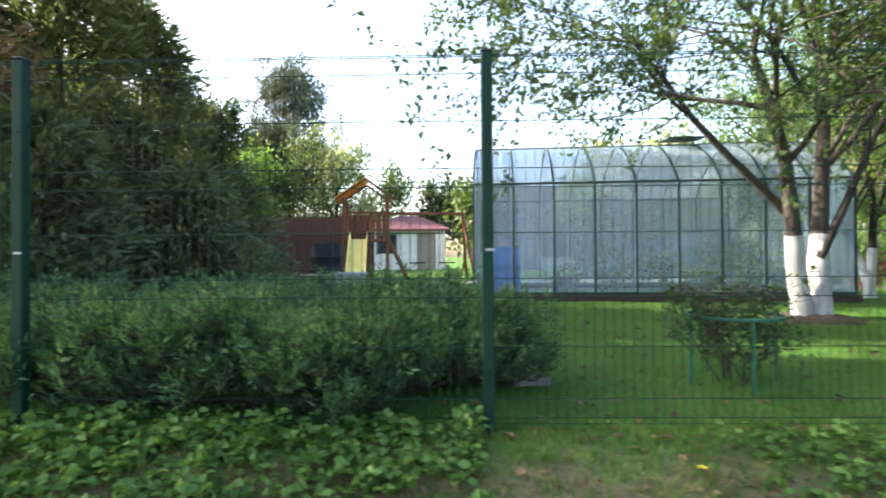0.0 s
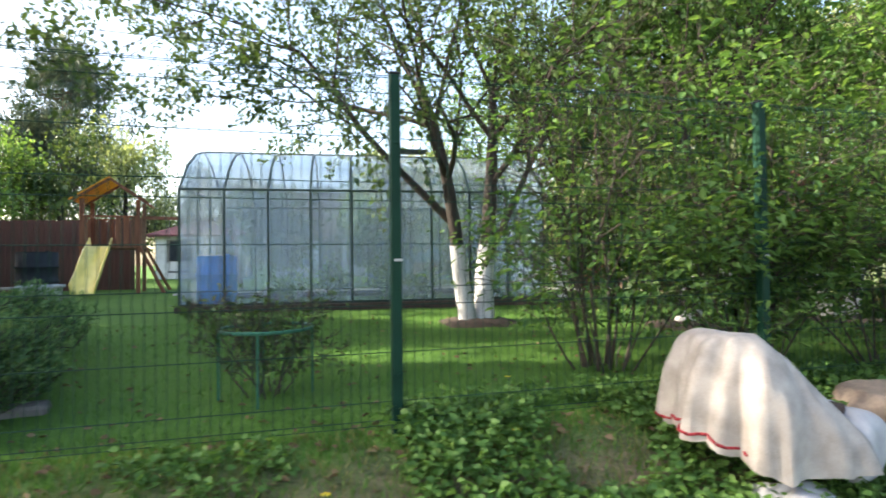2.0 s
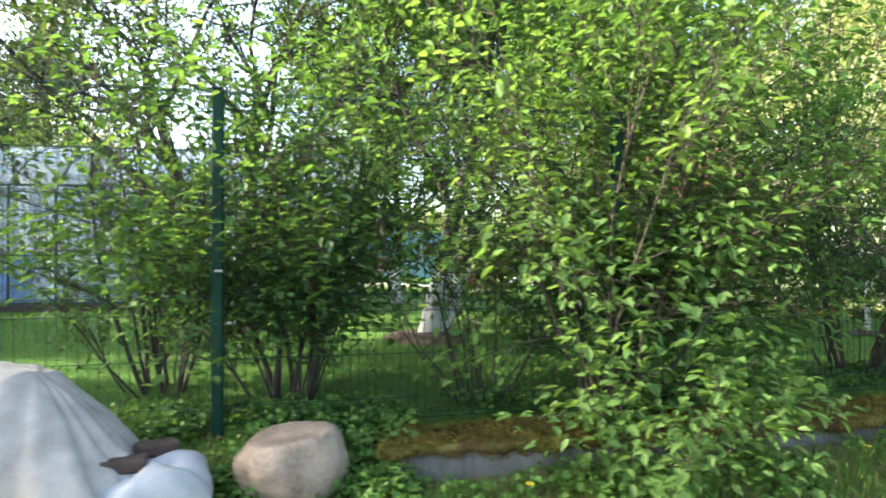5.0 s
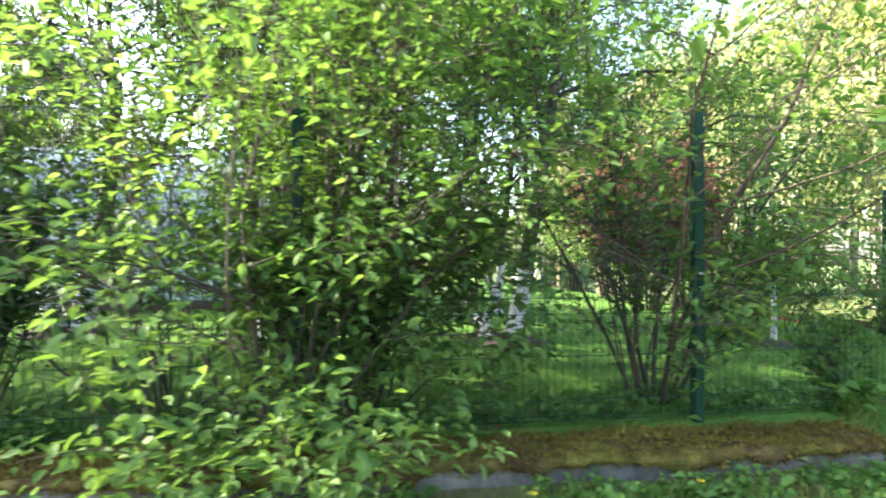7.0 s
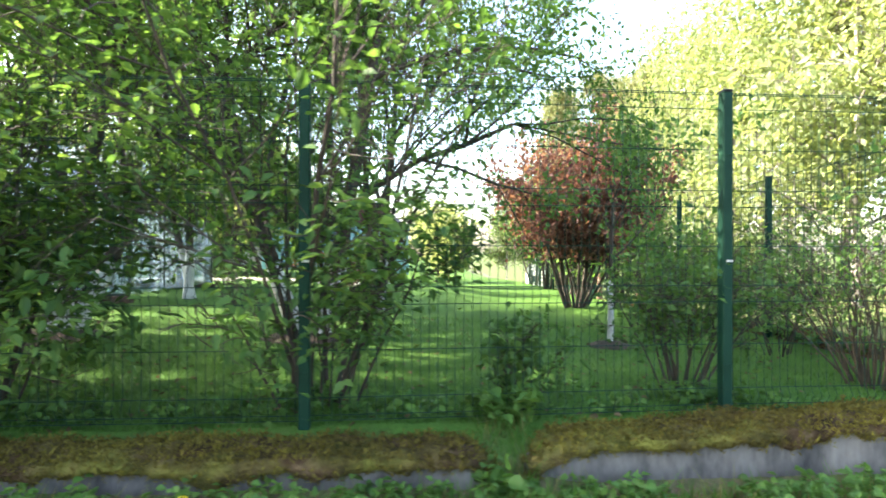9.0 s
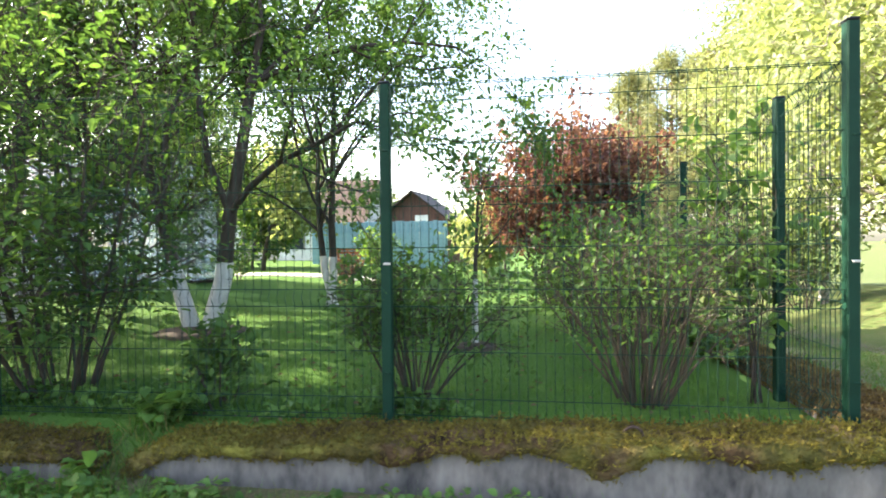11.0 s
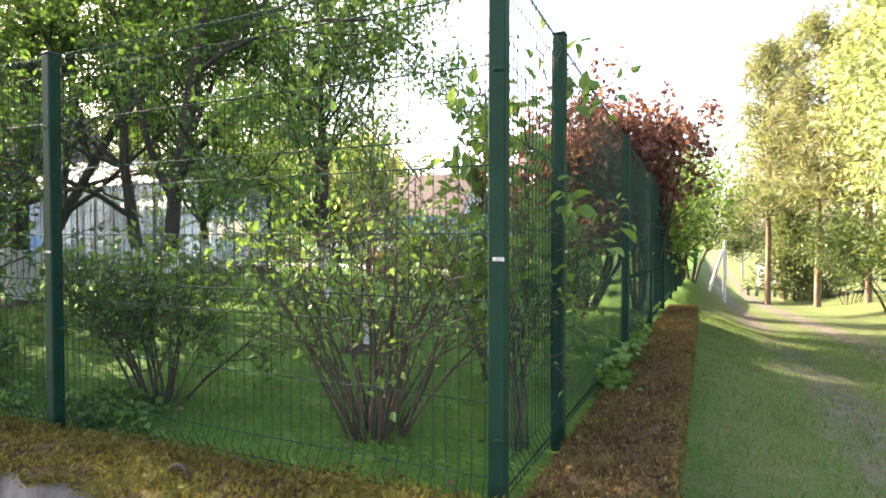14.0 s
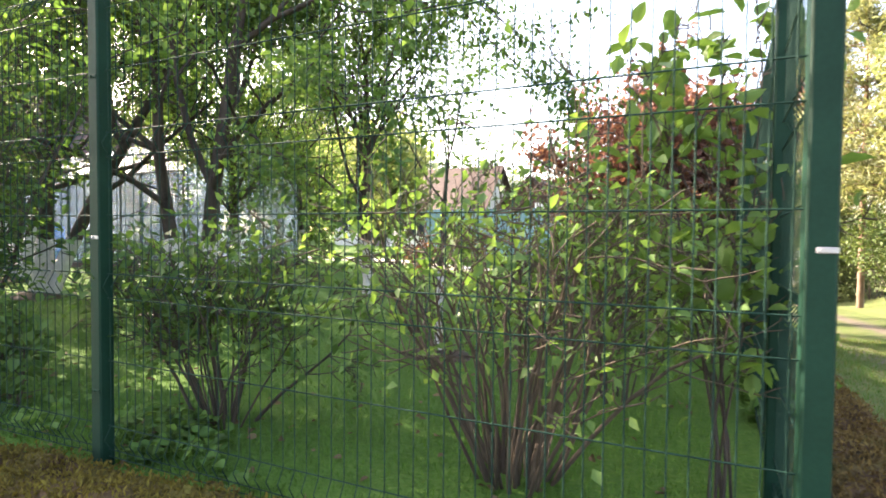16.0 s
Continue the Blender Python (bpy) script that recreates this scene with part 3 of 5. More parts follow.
mossy_wall("wall_front_west", [Vector((8.42, -0.07, 0.0)), Vector((11.0, -0.07, -0.03)), Vector((13.42, -0.08, -0.05)), Vector((13.56, -0.08, -0.12))], 0.38, 3, "low concrete wall with thick ochre moss on top")
nrm = Vector((-(CORNER - FRONT[-2]).y, (CORNER - FRONT[-2]).x, 0)).normalized()
out_side = Vector((SIDE.y, -SIDE.x, 0))
mossy_wall("wall_front_east", [Vector((13.72, -0.06, -0.1)), Vector((13.9, -0.06, -0.02)), Vector((15.0, -0.02, 0.02)), Vector((16.3, -0.03, 0.07)), CORNER - nrm * 0.07 + Vector((0.42, 0.0, 0.1))], 0.34, 5, "low concrete wall with ragged green moss")


def side_wall():
    a, b = CORNER + out_side * 0.06 + SIDE * 9.0, CORNER + out_side * 0.06 - SIDE * 0.5
    mossy_wall("wall_side", [Vector((b.x, b.y, 0.09)), Vector((a.x, a.y, -0.27))], 0.46, 7, "low concrete wall with brown moss beside the lane", M_MOSSBROWN, M_MOSSRUST)


side_wall()


# ---- fence ----
def fence_post(fence, at, h, rz=0, clamps=(0.32, 0.95, 1.6)):
    bm = bmesh.new()
    add_box(bm, (-0.031, -0.031, -0.4), (0.031, 0.031, h - 0.016), None, 0.006)
    t = part("fence_post", bm_mesh("fence_post", bm, M_GREEN), fence)
    t.matrix_world = pose(*at, 0, 0, rz)
    bm = bmesh.new()
    add_box(bm, (-0.033, -0.033, h - 0.016), (0.033, 0.033, h), None, 0.006)
    part("cap", bm_mesh("cap", bm, M_BLACK), t, "black plastic cap")
    for z in clamps:
        bm = bmesh.new()
        add_box(bm, (-0.012, -0.036, z - 0.007), (0.03, -0.031, z + 0.007), None, 0.002)
        add_rod(bm, (0, -0.041, z), (0, -0.036, z), 0.005)
        part("clamp", bm_mesh("clamp", bm, M_STEEL if 0.5 < z < 1.2 else M_GREEN), t, "pale metal clamp" if 0.5 < z < 1.2 else "")
    return t


FOLDS = (0.12, 0.75, 1.33, 1.93)
UPRIGHTS, CROSSES = {}, {}


def upright_mesh(h):
    """One wire from bottom to top that kinks outwards at four folds."""
    if h not in UPRIGHTS:
        rows = [(0.04, 0.0)]
        for f in FOLDS:
            rows += [(f - 0.05, 0.0), (f, -0.028), (f + 0.05, 0.0)]
        rows.append((h - 0.008, 0.0))
        segs = [((0, y0, z0), (0, y1, z1), 0.0021, 0.0021) for (z0, y0), (z1, y1) in zip(rows, rows[1:])]
        UPRIGHTS[h] = rods_mesh("upright_wire", segs, M_WIRE)
    return UPRIGHTS[h]


def fence_panel(fence, a, b, h=2.0):
    """Upright wires, and pairs of cross wires at each fold, held by a bottom wire."""
    d = b - a
    length, rise = Vector((d.x, d.y, 0)).length, d.z
    frame_ob = part("fence_panel", rods_mesh("bottom_wire", [((0.02, 0.003, 0.04), (length - 0.02, 0.003, 0.04 + rise), 0.0026, 0.0026)], M_WIRE), fence)
    frame_ob.matrix_world = pose(a.x, a.y, a.z, 0, 0, math.degrees(math.atan2(d.y, d.x)))
    n = int((length - 0.1) / 0.05)
    for i in range(n + 1):
        x = 0.05 + (length - 0.1) * i / n
        o = part("upright_wire", upright_mesh(h), frame_ob)
        o.location = (x, 0, rise * x / length)
    heights = [h - 0.03, 0.44, 1.04, 1.63]
    for f in FOLDS:
        heights += [f - 0.05, f + 0.05]
    key = (round(length, 2), round(rise, 3))
    if key not in CROSSES:
        CROSSES[key] = rods_mesh("cross_wire", [((0.02, 0.003, 0), (length - 0.02, 0.003, rise), 0.0026, 0.0026)], M_WIRE)
    for z in heights:
        o = part("cross_wire", CROSSES[key], frame_ob)
        o.location = (0, 0, z)


def fences():
    front = thing("mesh_fence", "green welded wire fence with square steel posts", "fence", (0, 0, 0))
    for p in FRONT:
        fence_post(front, (p.x, p.y, 0.0), 2.2 if p is CORNER else 2.0, 0)
    up = Vector((0, 0, 0.0))
    for a, b in zip(FRONT, FRONT[1:]):
        fence_panel(front, a + up, b + up)
    side = thing("mesh_fence", "green welded wire fence running beside the lane", "fence", (0, 0, 0))
    stops = [CORNER.copy()] + [CORNER + SIDE * (0.86 + 2.5 * k) for k in range(9)]
    for k, p in enumerate(stops):
        p.z = 0.03 - 0.028 * (p - CORNER).length
        if k:
            fence_post(side, tuple(p), 2.02, 86.8)
    for a, b in zip(stops, stops[1:]):
        fence_panel(side, a, b)


fences()


# ---- greenhouse ----
def greenhouse():
    g = thing("greenhouse", "long polycarbonate greenhouse with dark metal ribs on a low base", "greenhouse", (2.63, 6.22, 0.28), -4.2)
    L, D, eave, ridge, bays = 6.03, 3.0, 1.84, 2.72, 9
    arch = [(0, eave), (0.42, eave + 0.42), (0.95, eave + 0.73), (1.5, ridge)]
    prof = [(0, 0)] + arch + [(D - y, z) for y, z in reversed(arch[:-1])] + [(D, 0)]
    for i in range(bays + 1):
        x = L * i / bays
        bm = bmesh.new()
        for (y0, z0), (y1, z1) in zip(prof, prof[1:]):
            add_bar(bm, (x, y0, z0), (x, y1, z1), 0.03)
        part("rib", bm_mesh("rib", bm, M_ALU), g)
    for (y0, z0) in (prof[0], prof[1], prof[4], prof[-2], prof[-1]):
        bar_part("rail", (0, y0, z0), (L, y0, z0), 0.035, M_ALU, g)
    for i in range(bays):
        x0, x1 = L * i / bays + 0.012, L * (i + 1) / bays - 0.012
        for (y0, z0), (y1, z1) in zip(prof, prof[1:]):
            n = Vector((0, z1 - z0, y0 - y1)).normalized() * 0.004
            v = [Vector((x0, y0, z0)), Vector((x1, y0, z0)), Vector((x1, y1, z1)), Vector((x0, y1, z1))]
            vs = [tuple(p + n) for p in v] + [tuple(p - n) for p in v]
            part("panel", mesh_of("panel", vs, [(0, 1, 2, 3), (7, 6, 5, 4), (0, 4, 5, 1), (1, 5, 6, 2), (2, 6, 7, 3), (3, 7, 4, 0)], M_POLY), g, "milky ribbed sheet")
    for x in (0, L):
        vs = [(x + 0.004, y, z) for y, z in prof] + [(x - 0.004, y, z) for y, z in prof]
        n = len(prof)
        f = [tuple(range(n)), tuple(reversed(range(n, 2 * n)))] + [(i, (i + 1) % n, n + (i + 1) % n, n + i) for i in range(n)]
        part("gable", mesh_of("gable", vs, f, M_POLY), g)
        bar_part("door_post", (x, 1.05, 0), (x, 1.05, 1.9), 0.03, M_ALU, g)
        bar_part("door_post", (x, 1.95, 0), (x, 1.95, 1.9), 0.03, M_ALU, g)
        bar_part("door_head", (x, 1.05, 1.9), (x, 1.95, 1.9), 0.03, M_ALU, g)
    box_part("base_beam", (-0.06, -0.08, -0.25), (L + 0.06, 0.03, -0.02), M_BRICK, g, 0.01, "dark stained base beam")
    box_part("base_beam", (-0.06, D - 0.03, -0.25), (L + 0.06, D + 0.08, -0.02), M_BRICK, g, 0.01)
    # an opened roof vent
    bm = bmesh.new()
    lid = Matrix.Translation((0, 1.42, ridge + 0.03)) @ Matrix.Rotation(radians(4), 4, "X")
    for lo, hi in (((3.45, -0.6, 0), (4.1, -0.56, 0.03)), ((3.45, -0.04, 0), (4.1, 0.0, 0.03)), ((3.45, -0.56, 0), (3.49, -0.04, 0.03)), ((4.06, -0.56, 0), (4.1, -0.04, 0.03)), ((3.49, -0.56, 0.008), (4.06, -0.04, 0.016))):
        add_box(bm, lo, hi, lid, 0.003)
    part("roof_vent", bm_mesh("roof_vent", bm, M_ALU), g, "tilted roof vent")


greenhouse()


def barrel(name, label, at, r, h, mat):
    t = thing(name, label, "barrel", at)
    bm = bmesh.new()
    prof = [(0.94, 0), (1.0, 0.03), (0.99, 0.3), (1.05, 0.32), (1.05, 0.35), (0.99, 0.37), (0.99, 0.63), (1.05, 0.65), (1.05, 0.68), (0.99, 0.7), (1.0, 0.95), (0.93, 0.99)]
    rings = [[bm.verts.new((r * k * math.cos(a), r * k * math.sin(a), h * z)) for a in [2 * math.pi * i / 28 for i in range(28)]] for k, z in prof]
    for p, q in zip(rings, rings[1:]):
        for i in range(28):
            bm.faces.new((p[i], p[(i + 1) % 28], q[(i + 1) % 28], q[i]))
    bm.faces.new(rings[0])
    part("drum", bm_mesh("drum", bm, mat, True), t)
    bm = bmesh.new()
    add_rod(bm, (0, 0, h * 0.955), (0, 0, h * 1.0), r * 0.98, None, 28)
    add_rod(bm, (r * 0.5, 0, h), (r * 0.5, 0, h * 1.03), r * 0.12, None, 12)
    part("lid", bm_mesh("lid", bm, mat), t)
    return t


barrel("blue_barrel", "bright blue plastic barrel inside the greenhouse", (3.14, 6.52, 0.16), 0.31, 0.9, M_BLUE)


# ---- play tower, hut, garden gear ----
def play_tower():
    t = thing("play_tower", "brown timber play tower with orange canopy and yellow slide", "playground", (-0.35, 13.0, 0.17), 8)
    for x in (-0.62, 0.62):
        for y in (-0.6, 0.6):
            bar_part("post", (x, y, 0), (x, y, 2.45), 0.09, M_PLAYWOOD, t)
    box_part("deck", (-0.68, -0.66, 1.18), (0.68, 0.66, 1.24), M_PLAYWOOD, t)
    for y in (-0.64, 0.64):
        bar_part("rail", (-0.66, y, 2.0), (0.66, y, 2.0), 0.05, M_PLAYWOOD, t)
        for i in range(7):
            x = -0.54 + 0.18 * i
            if y < 0 and abs(x + 0.2) < 0.24:
                continue
            box_part("board", (x - 0.06, y - 0.012, 1.24), (x + 0.06, y + 0.012, 1.98), M_PLAYWOOD, t)
    for x in (-0.66, 0.66):
        for i in range(6):
            y = -0.5 + 0.2 * i
            box_part("board", (x - 0.012, y - 0.06, 1.24), (x + 0.012, y + 0.06, 1.98), M_PLAYWOOD, t)
    for s in (-1, 1):
        vs = [(0, -0.78, 3.02), (0, 0.78, 3.02), (s * 0.86, 0.78, 2.42), (s * 0.86, -0.78, 2.42)]
        vs += [(x, y, z - 0.03) for x, y, z in vs]
        if s < 0:
            part("canopy", mesh_of("canopy", vs, [(0, 1, 2, 3), (7, 6, 5, 4), (0, 4, 5, 1), (1, 5, 6, 2), (2, 6, 7, 3), (3, 7, 4, 0)], M_CANVAS), t, "orange canopy sheet")
        for y in (-0.72, 0.72):
            bar_part("rafter", (0, y, 2.96), (s * 0.86, y, 2.36), 0.06, M_PLAYWOOD, t)
    # the slide runs towards the camera's side
    bm = bmesh.new()
    prev = None
    for i in range(15):
        u = i / 14
        y, z = -0.66 - 1.95 * u, 1.24 - 1.1 * (u ** 0.9) * (1 - 0.12 * math.sin(math.pi * u)) + 0.06 * math.sin(2 * math.pi * u)
        row = [bm.verts.new((-0.2 + dx, y, z + dz)) for dx, dz in ((-0.26, 0.2), (-0.23, 0.21), (-0.2, 0.0), (0.2, 0.0), (0.23, 0.21), (0.26, 0.2), (0.22, -0.04), (-0.22, -0.04))]
        if prev:
            for k in range(8):
                bm.faces.new((prev[k], prev[(k + 1) % 8], row[(k + 1) % 8], row[k]))
        else:
            bm.faces.new(row)
        prev = row
    bm.faces.new(list(reversed(prev)))
    part("slide", bm_mesh("slide", bm, M_SLIDE, True), t, "pale yellow plastic slide")
    # swing beam with its far trestle
    bar_part("swing_beam", (0.62, 0, 2.02), (3.0, 0, 2.02), 0.09, M_PLAYWOOD, t)
    for s in (-1, 1):
        bar_part("trestle_leg", (2.9, 0, 2.02), (3.15, s * 0.85, 0), 0.08, M_PLAYWOOD, t)
        bar_part("brace", (0.62, s * 0.6, 1.3), (1.25, s * 0.85, 0.0), 0.07, M_PLAYWOOD, t)
    for x in (1.3, 1.75, 2.2, 2.6):
        bm = bmesh.new()
        add_rod(bm, (x, 0, 0.55), (x, 0, 1.98), 0.008, None, 5)
        part("rope", bm_mesh("rope", bm, M_GREYWOOD), t)
    for x in (1.3, 2.2):
        box_part("swing_seat", (x - 0.03, -0.09, 0.52), (x + 0.46, 0.09, 0.56), M_BLACK, t)


play_tower()
barrel("black_barrel", "large black plastic water barrel on a wooden stand", (-0.75, 9.7, 0.295), 0.36, 0.92, M_BLACK)


def bench(at, rz, w, label):
    t = thing("garden_bench", label, "bench", at, rz)
    for y in (-0.14, 0.0, 0.14):
        box_part("plank", (-w / 2, y - 0.06, 0.3), (w / 2, y + 0.06, 0.34), M_GREYWOOD, t)
    for x in (-w / 2 + 0.1, w / 2 - 0.1):
        for y in (-0.14, 0.14):
            box_part("leg", (x - 0.035, y - 0.035, -0.06), (x + 0.035, y + 0.035, 0.3), M_GREYWOOD, t)


def seat_bench(at, rz):
    t = thing("garden_bench", "brown slatted garden bench with a backrest", "bench", at, rz)
    for k in range(4):
        box_part("slat", (-0.9, -0.2 + 0.11 * k, 0.4), (0.9, -0.11 + 0.11 * k, 0.43), M_PLAYWOOD, t)
    for k in range(3):
        box_part("back_slat", (-0.9, 0.25, 0.52 + 0.13 * k), (0.9, 0.28, 0.62 + 0.13 * k), M_PLAYWOOD, t)
    for x in (-0.78, 0.78):
        box_part("leg", (x - 0.04, -0.2, -0.1), (x + 0.04, -0.12, 0.4), M_PLAYWOOD, t)
        box_part("leg", (x - 0.04, 0.17, -0.1), (x + 0.04, 0.247, 0.9), M_PLAYWOOD, t)


seat_bench((9.55, 17.4, 0.0), -6)
bench((-0.72, 8.6, 0.2), 3, 1.0, "low grey wooden bench beside the black barrel")


def barrel_stand():
    t = thing("barrel_stand", "rough wooden stand under the black barrel", "stand", (-0.75, 9.7, 0.18))
    for x in (-0.25, 0.25):
        box_part("bearer", (x - 0.06, -0.4, -0.05), (x + 0.06, 0.4, 0.06), M_GREYWOOD, t)
    for y in (-0.3, 0.0, 0.3):
        box_part("plank", (-0.42, y - 0.13, 0.06), (0.42, y + 0.13, 0.115), M_GREYWOOD, t)


barrel_stand()


def tub():
    t = thing("storage_tub", "pale grey plastic tub standing in the grass", "tub", (0.35, 7.2, 0.16))
    bm = bmesh.new()
    w0, w1, h = 0.2, 0.25, 0.46
    rings = []
    for w, z in ((w0, 0.0), (w1, h - 0.05), (w1 + 0.025, h - 0.05), (w1 + 0.025, h), (w1 - 0.015, h), (w0 - 0.02, 0.04)):
        rings.append([bm.verts.new((x * w, y * w * 0.8, z)) for x, y in ((-1, -1), (1, -1), (1, 1), (-1, 1))])
    for p, q in zip(rings, rings[1:]):
        for i in range(4):
            bm.faces.new((p[i], p[(i + 1) % 4], q[(i + 1) % 4], q[i]))
    bm.faces.new(rings[0]), bm.faces.new(rings[-1])
    bmesh.ops.bevel(bm, geom=list(bm.edges), offset=0.008, segments=1, affect="EDGES")
    part("shell", bm_mesh("shell", bm, M_GREYBOX), t)


tub()


def board_fence(a, b, h, name, label, mat, pitch=0.14, gap=0.02, z=0.25):
    a, b = Vector(a), Vector(b)
    d = b - a
    t = thing(name, label, "fence", (a.x, a.y, z), math.degrees(math.atan2(d.y, d.x)))
    n = int(d.length / pitch)
    rng = random.Random(5)
    bm = bmesh.new()
    add_box(bm, (-(pitch - gap) / 2, -0.012, -0.1), ((pitch - gap) / 2, 0.012, h), None, 0.004)
    me = bm_mesh("board", bm, mat)
    for i in range(n):
        o = part("board", me, t)
        o.location = (pitch * (i + 0.5), 0, rng.uniform(-0.02, 0.02))
    for zz in (0.4, h - 0.35):
        box_part("rail", (0, 0.014, zz - 0.04), (d.length, 0.06, zz + 0.04), mat, t)
    for i in range(int(d.length / 2.5) + 1):
        box_part("post", (2.5 * i - 0.04, 0.062, -0.3), (2.5 * i + 0.04, 0.14, h + 0.03), mat, t)


board_fence((-10.5, 15.2, 0), (-0.4, 15.0, 0), 2.0, "board_fence", "tall red-brown board fence behind the play tower", M_BROWNFENCE, 0.14, 0.004)


def house(name, label, at, rz, w, d, eave, ridge, wall, roof, openings=(), along=True, over=0.35, hip=0.0):
    """A small house with a pitched roof, framed openings set into its front."""
    t = thing(name, label, "house", at, rz)
    wall_ob = box_part("wall", (-w / 2, 0, -0.5), (w / 2, d, eave), wall, t, 0.01)
    th = 0.1
    if along:
        for s in (0, 1):
            y0, y1 = (-over, d / 2) if s == 0 else (d + over, d / 2)
            z0 = eave - over * (ridge - eave) / (d / 2)
            vs = [(-w / 2 - over, y0, z0), (w / 2 + over, y0, z0), (w / 2 + over - hip, y1, ridge), (-w / 2 - over + hip, y1, ridge)]
            vs += [(x, y, z + th) for x, y, z in vs]
            part("roof", mesh_of("roof", vs, [(0, 1, 2, 3), (7, 6, 5, 4), (0, 4, 5, 1), (1, 5, 6, 2), (2, 6, 7, 3), (3, 7, 4, 0)], roof), t)
        for x in (-1, 1) if hip else ():
            vs = [(x * (w / 2 + over), -over, z0), (x * (w / 2 + over), d + over, z0), (x * (w / 2 + over - hip), d / 2, ridge)]
            vs += [(a, b, c + th) for a, b, c in vs]
            part("roof", mesh_of("roof", vs, [(0, 1, 2), (5, 4, 3), (0, 3, 4, 1), (1, 4, 5, 2), (2, 5, 3, 0)], roof), t)
        for x in () if hip else (-w / 2, w / 2 - 0.12):
            vs = [(x, 0, eave), (x, d, eave), (x, d / 2, ridge), (x + 0.12, 0, eave), (x + 0.12, d, eave), (x + 0.12, d / 2, ridge)]
            part("gable", mesh_of("gable", vs, [(0, 1, 2), (5, 4, 3), (0, 3, 4, 1), (1, 4, 5, 2), (2, 5, 3, 0)], wall), t)
    else:
        for s in (-1, 1):
            z0 = eave - over * (ridge - eave) / (w / 2)
            vs = [(s * (w / 2 + over), -over, z0), (s * (w / 2 + over), d + over, z0), (0, d + over, ridge), (0, -over, ridge)]
            vs += [(x, y, z + th) for x, y, z in vs]
            part("roof", mesh_of("roof", vs, [(0, 1, 2, 3), (7, 6, 5, 4), (0, 4, 5, 1), (1, 5, 6, 2), (2, 6, 7, 3), (3, 7, 4, 0)], roof), t)
        vs = [(-w / 2, 0, eave), (w / 2, 0, eave), (0, 0, ridge), (-w / 2, 0.12, eave), (w / 2, 0.12, eave), (0, 0.12, ridge)]
        part("gable", mesh_of("gable", vs, [(0, 1, 2), (5, 4, 3), (0, 3, 4, 1), (1, 4, 5, 2), (2, 5, 3, 0)], wall), t)
    for kind, x, z0, ww, hh in openings:
        o = box_part(kind, (x - ww / 2, -0.03, z0), (x + ww / 2, 0.05, z0 + hh), M_GLASSDARK if kind == "window" else M_GREYWOOD, t, 0.004)
        for lo, hi in (((x - ww / 2 - 0.08, -0.06, z0 - 0.08), (x - ww / 2, 0.02, z0 + hh + 0.08)), ((x + ww / 2, -0.06, z0 - 0.08), (x + ww / 2 + 0.08, 0.02, z0 + hh + 0.08)),
                       ((x - ww / 2, -0.06, z0 + hh), (x + ww / 2, 0.02, z0 + hh + 0.08))):
            box_part("frame", lo, hi, M_GREYWOOD, o, 0.004)
        if kind == "window":
            box_part("glazing_bar", (x - 0.025, -0.045, z0), (x + 0.025, -0.031, z0 + hh), M_PLASTER, o, 0.003)
    return t


house("garden_hut", "small white hut with red tiled roof and wooden door", (-0.45, 26.0, 0.1), 0, 4.2, 4.0, 2.3, 3.05, M_PLASTER, M_ROOFRED,
      (("door", 1.15, 0.0, 0.85, 2.0), ("window", -1.0, 0.95, 1.0, 1.0)), True, 0.35, 1.9)
house("white_house", "long white house with brown roof behind the orchard", (5.6, 24.0, -0.1), -4, 4.8, 4.0, 2.5, 4.6, M_PLASTER, M_ROOFBROWN,
      (("window", -1.4, 0.9, 1.1, 1.2), ("door", 0.2, 0.0, 0.95, 2.05), ("window", 1.6, 0.9, 1.1, 1.2)))
gable_house = house("gable_house", "brown timber house end with white panel and gabled roof", (10.95, 22.6, -0.7), -8, 3.4, 2.6, 2.9, 4.2, M_BROWNFENCE, M_ROOFBROWN,
                    (("window", -0.7, 1.0, 1.0, 1.2),), False)
box_part("wall_panel", (0.1, -0.05, 0.6), (0.75, -0.004, 3.1), M_PLASTER, gable_house, 0.004, "white vertical panel")
board_fence((7.2, 19.0, 0), (13.2, 18.3, 0), 2.0, "blue_sheet_fence", "pale blue sheet fence behind the lawn", M_TEAL, 0.2, 0.012, -0.05)
house("lane_house", "small white gabled house at the lane's end", (25.78, 48.97, ground_z(25.78, 48.97)), -26, 1.9, 2.6, 1.9, 3.0, M_PLASTER, M_ROOFBROWN, (("window", 0.0, 0.7, 0.5, 0.6),), False, 0.15)


def lane_poles():
    x, y = 20.56, 27.01
    t = thing("utility_pole", "pale concrete pole with a leaning brace by the lane", "pole", (x, y, ground_z(x, y)))
    bar_part("shaft", (0, 0, -0.3), (0, 0, 3.0), 0.15, M_LIME, t, None, 0.02)
    bar_part("brace", (-0.9, 0, -0.3), (-0.08, 0, 2.5), 0.13, M_LIME, t, None, 0.02)


lane_poles()


def low_rail():
    t = thing("low_rail", "low dark barrier across the lane", "barrier", (23.79, 39.11, ground_z(23.79, 39.11)), -28)
    for x in (-0.8, -0.27, 0.27, 0.8):
        box_part("post", (x - 0.07, -0.07, -0.2), (x + 0.07, 0.07, 0.65), M_BLACK, t)
    box_part("rail", (-0.95, -0.1, 0.42), (0.95, -0.072, 0.54), M_BLACK, t)


low_rail()


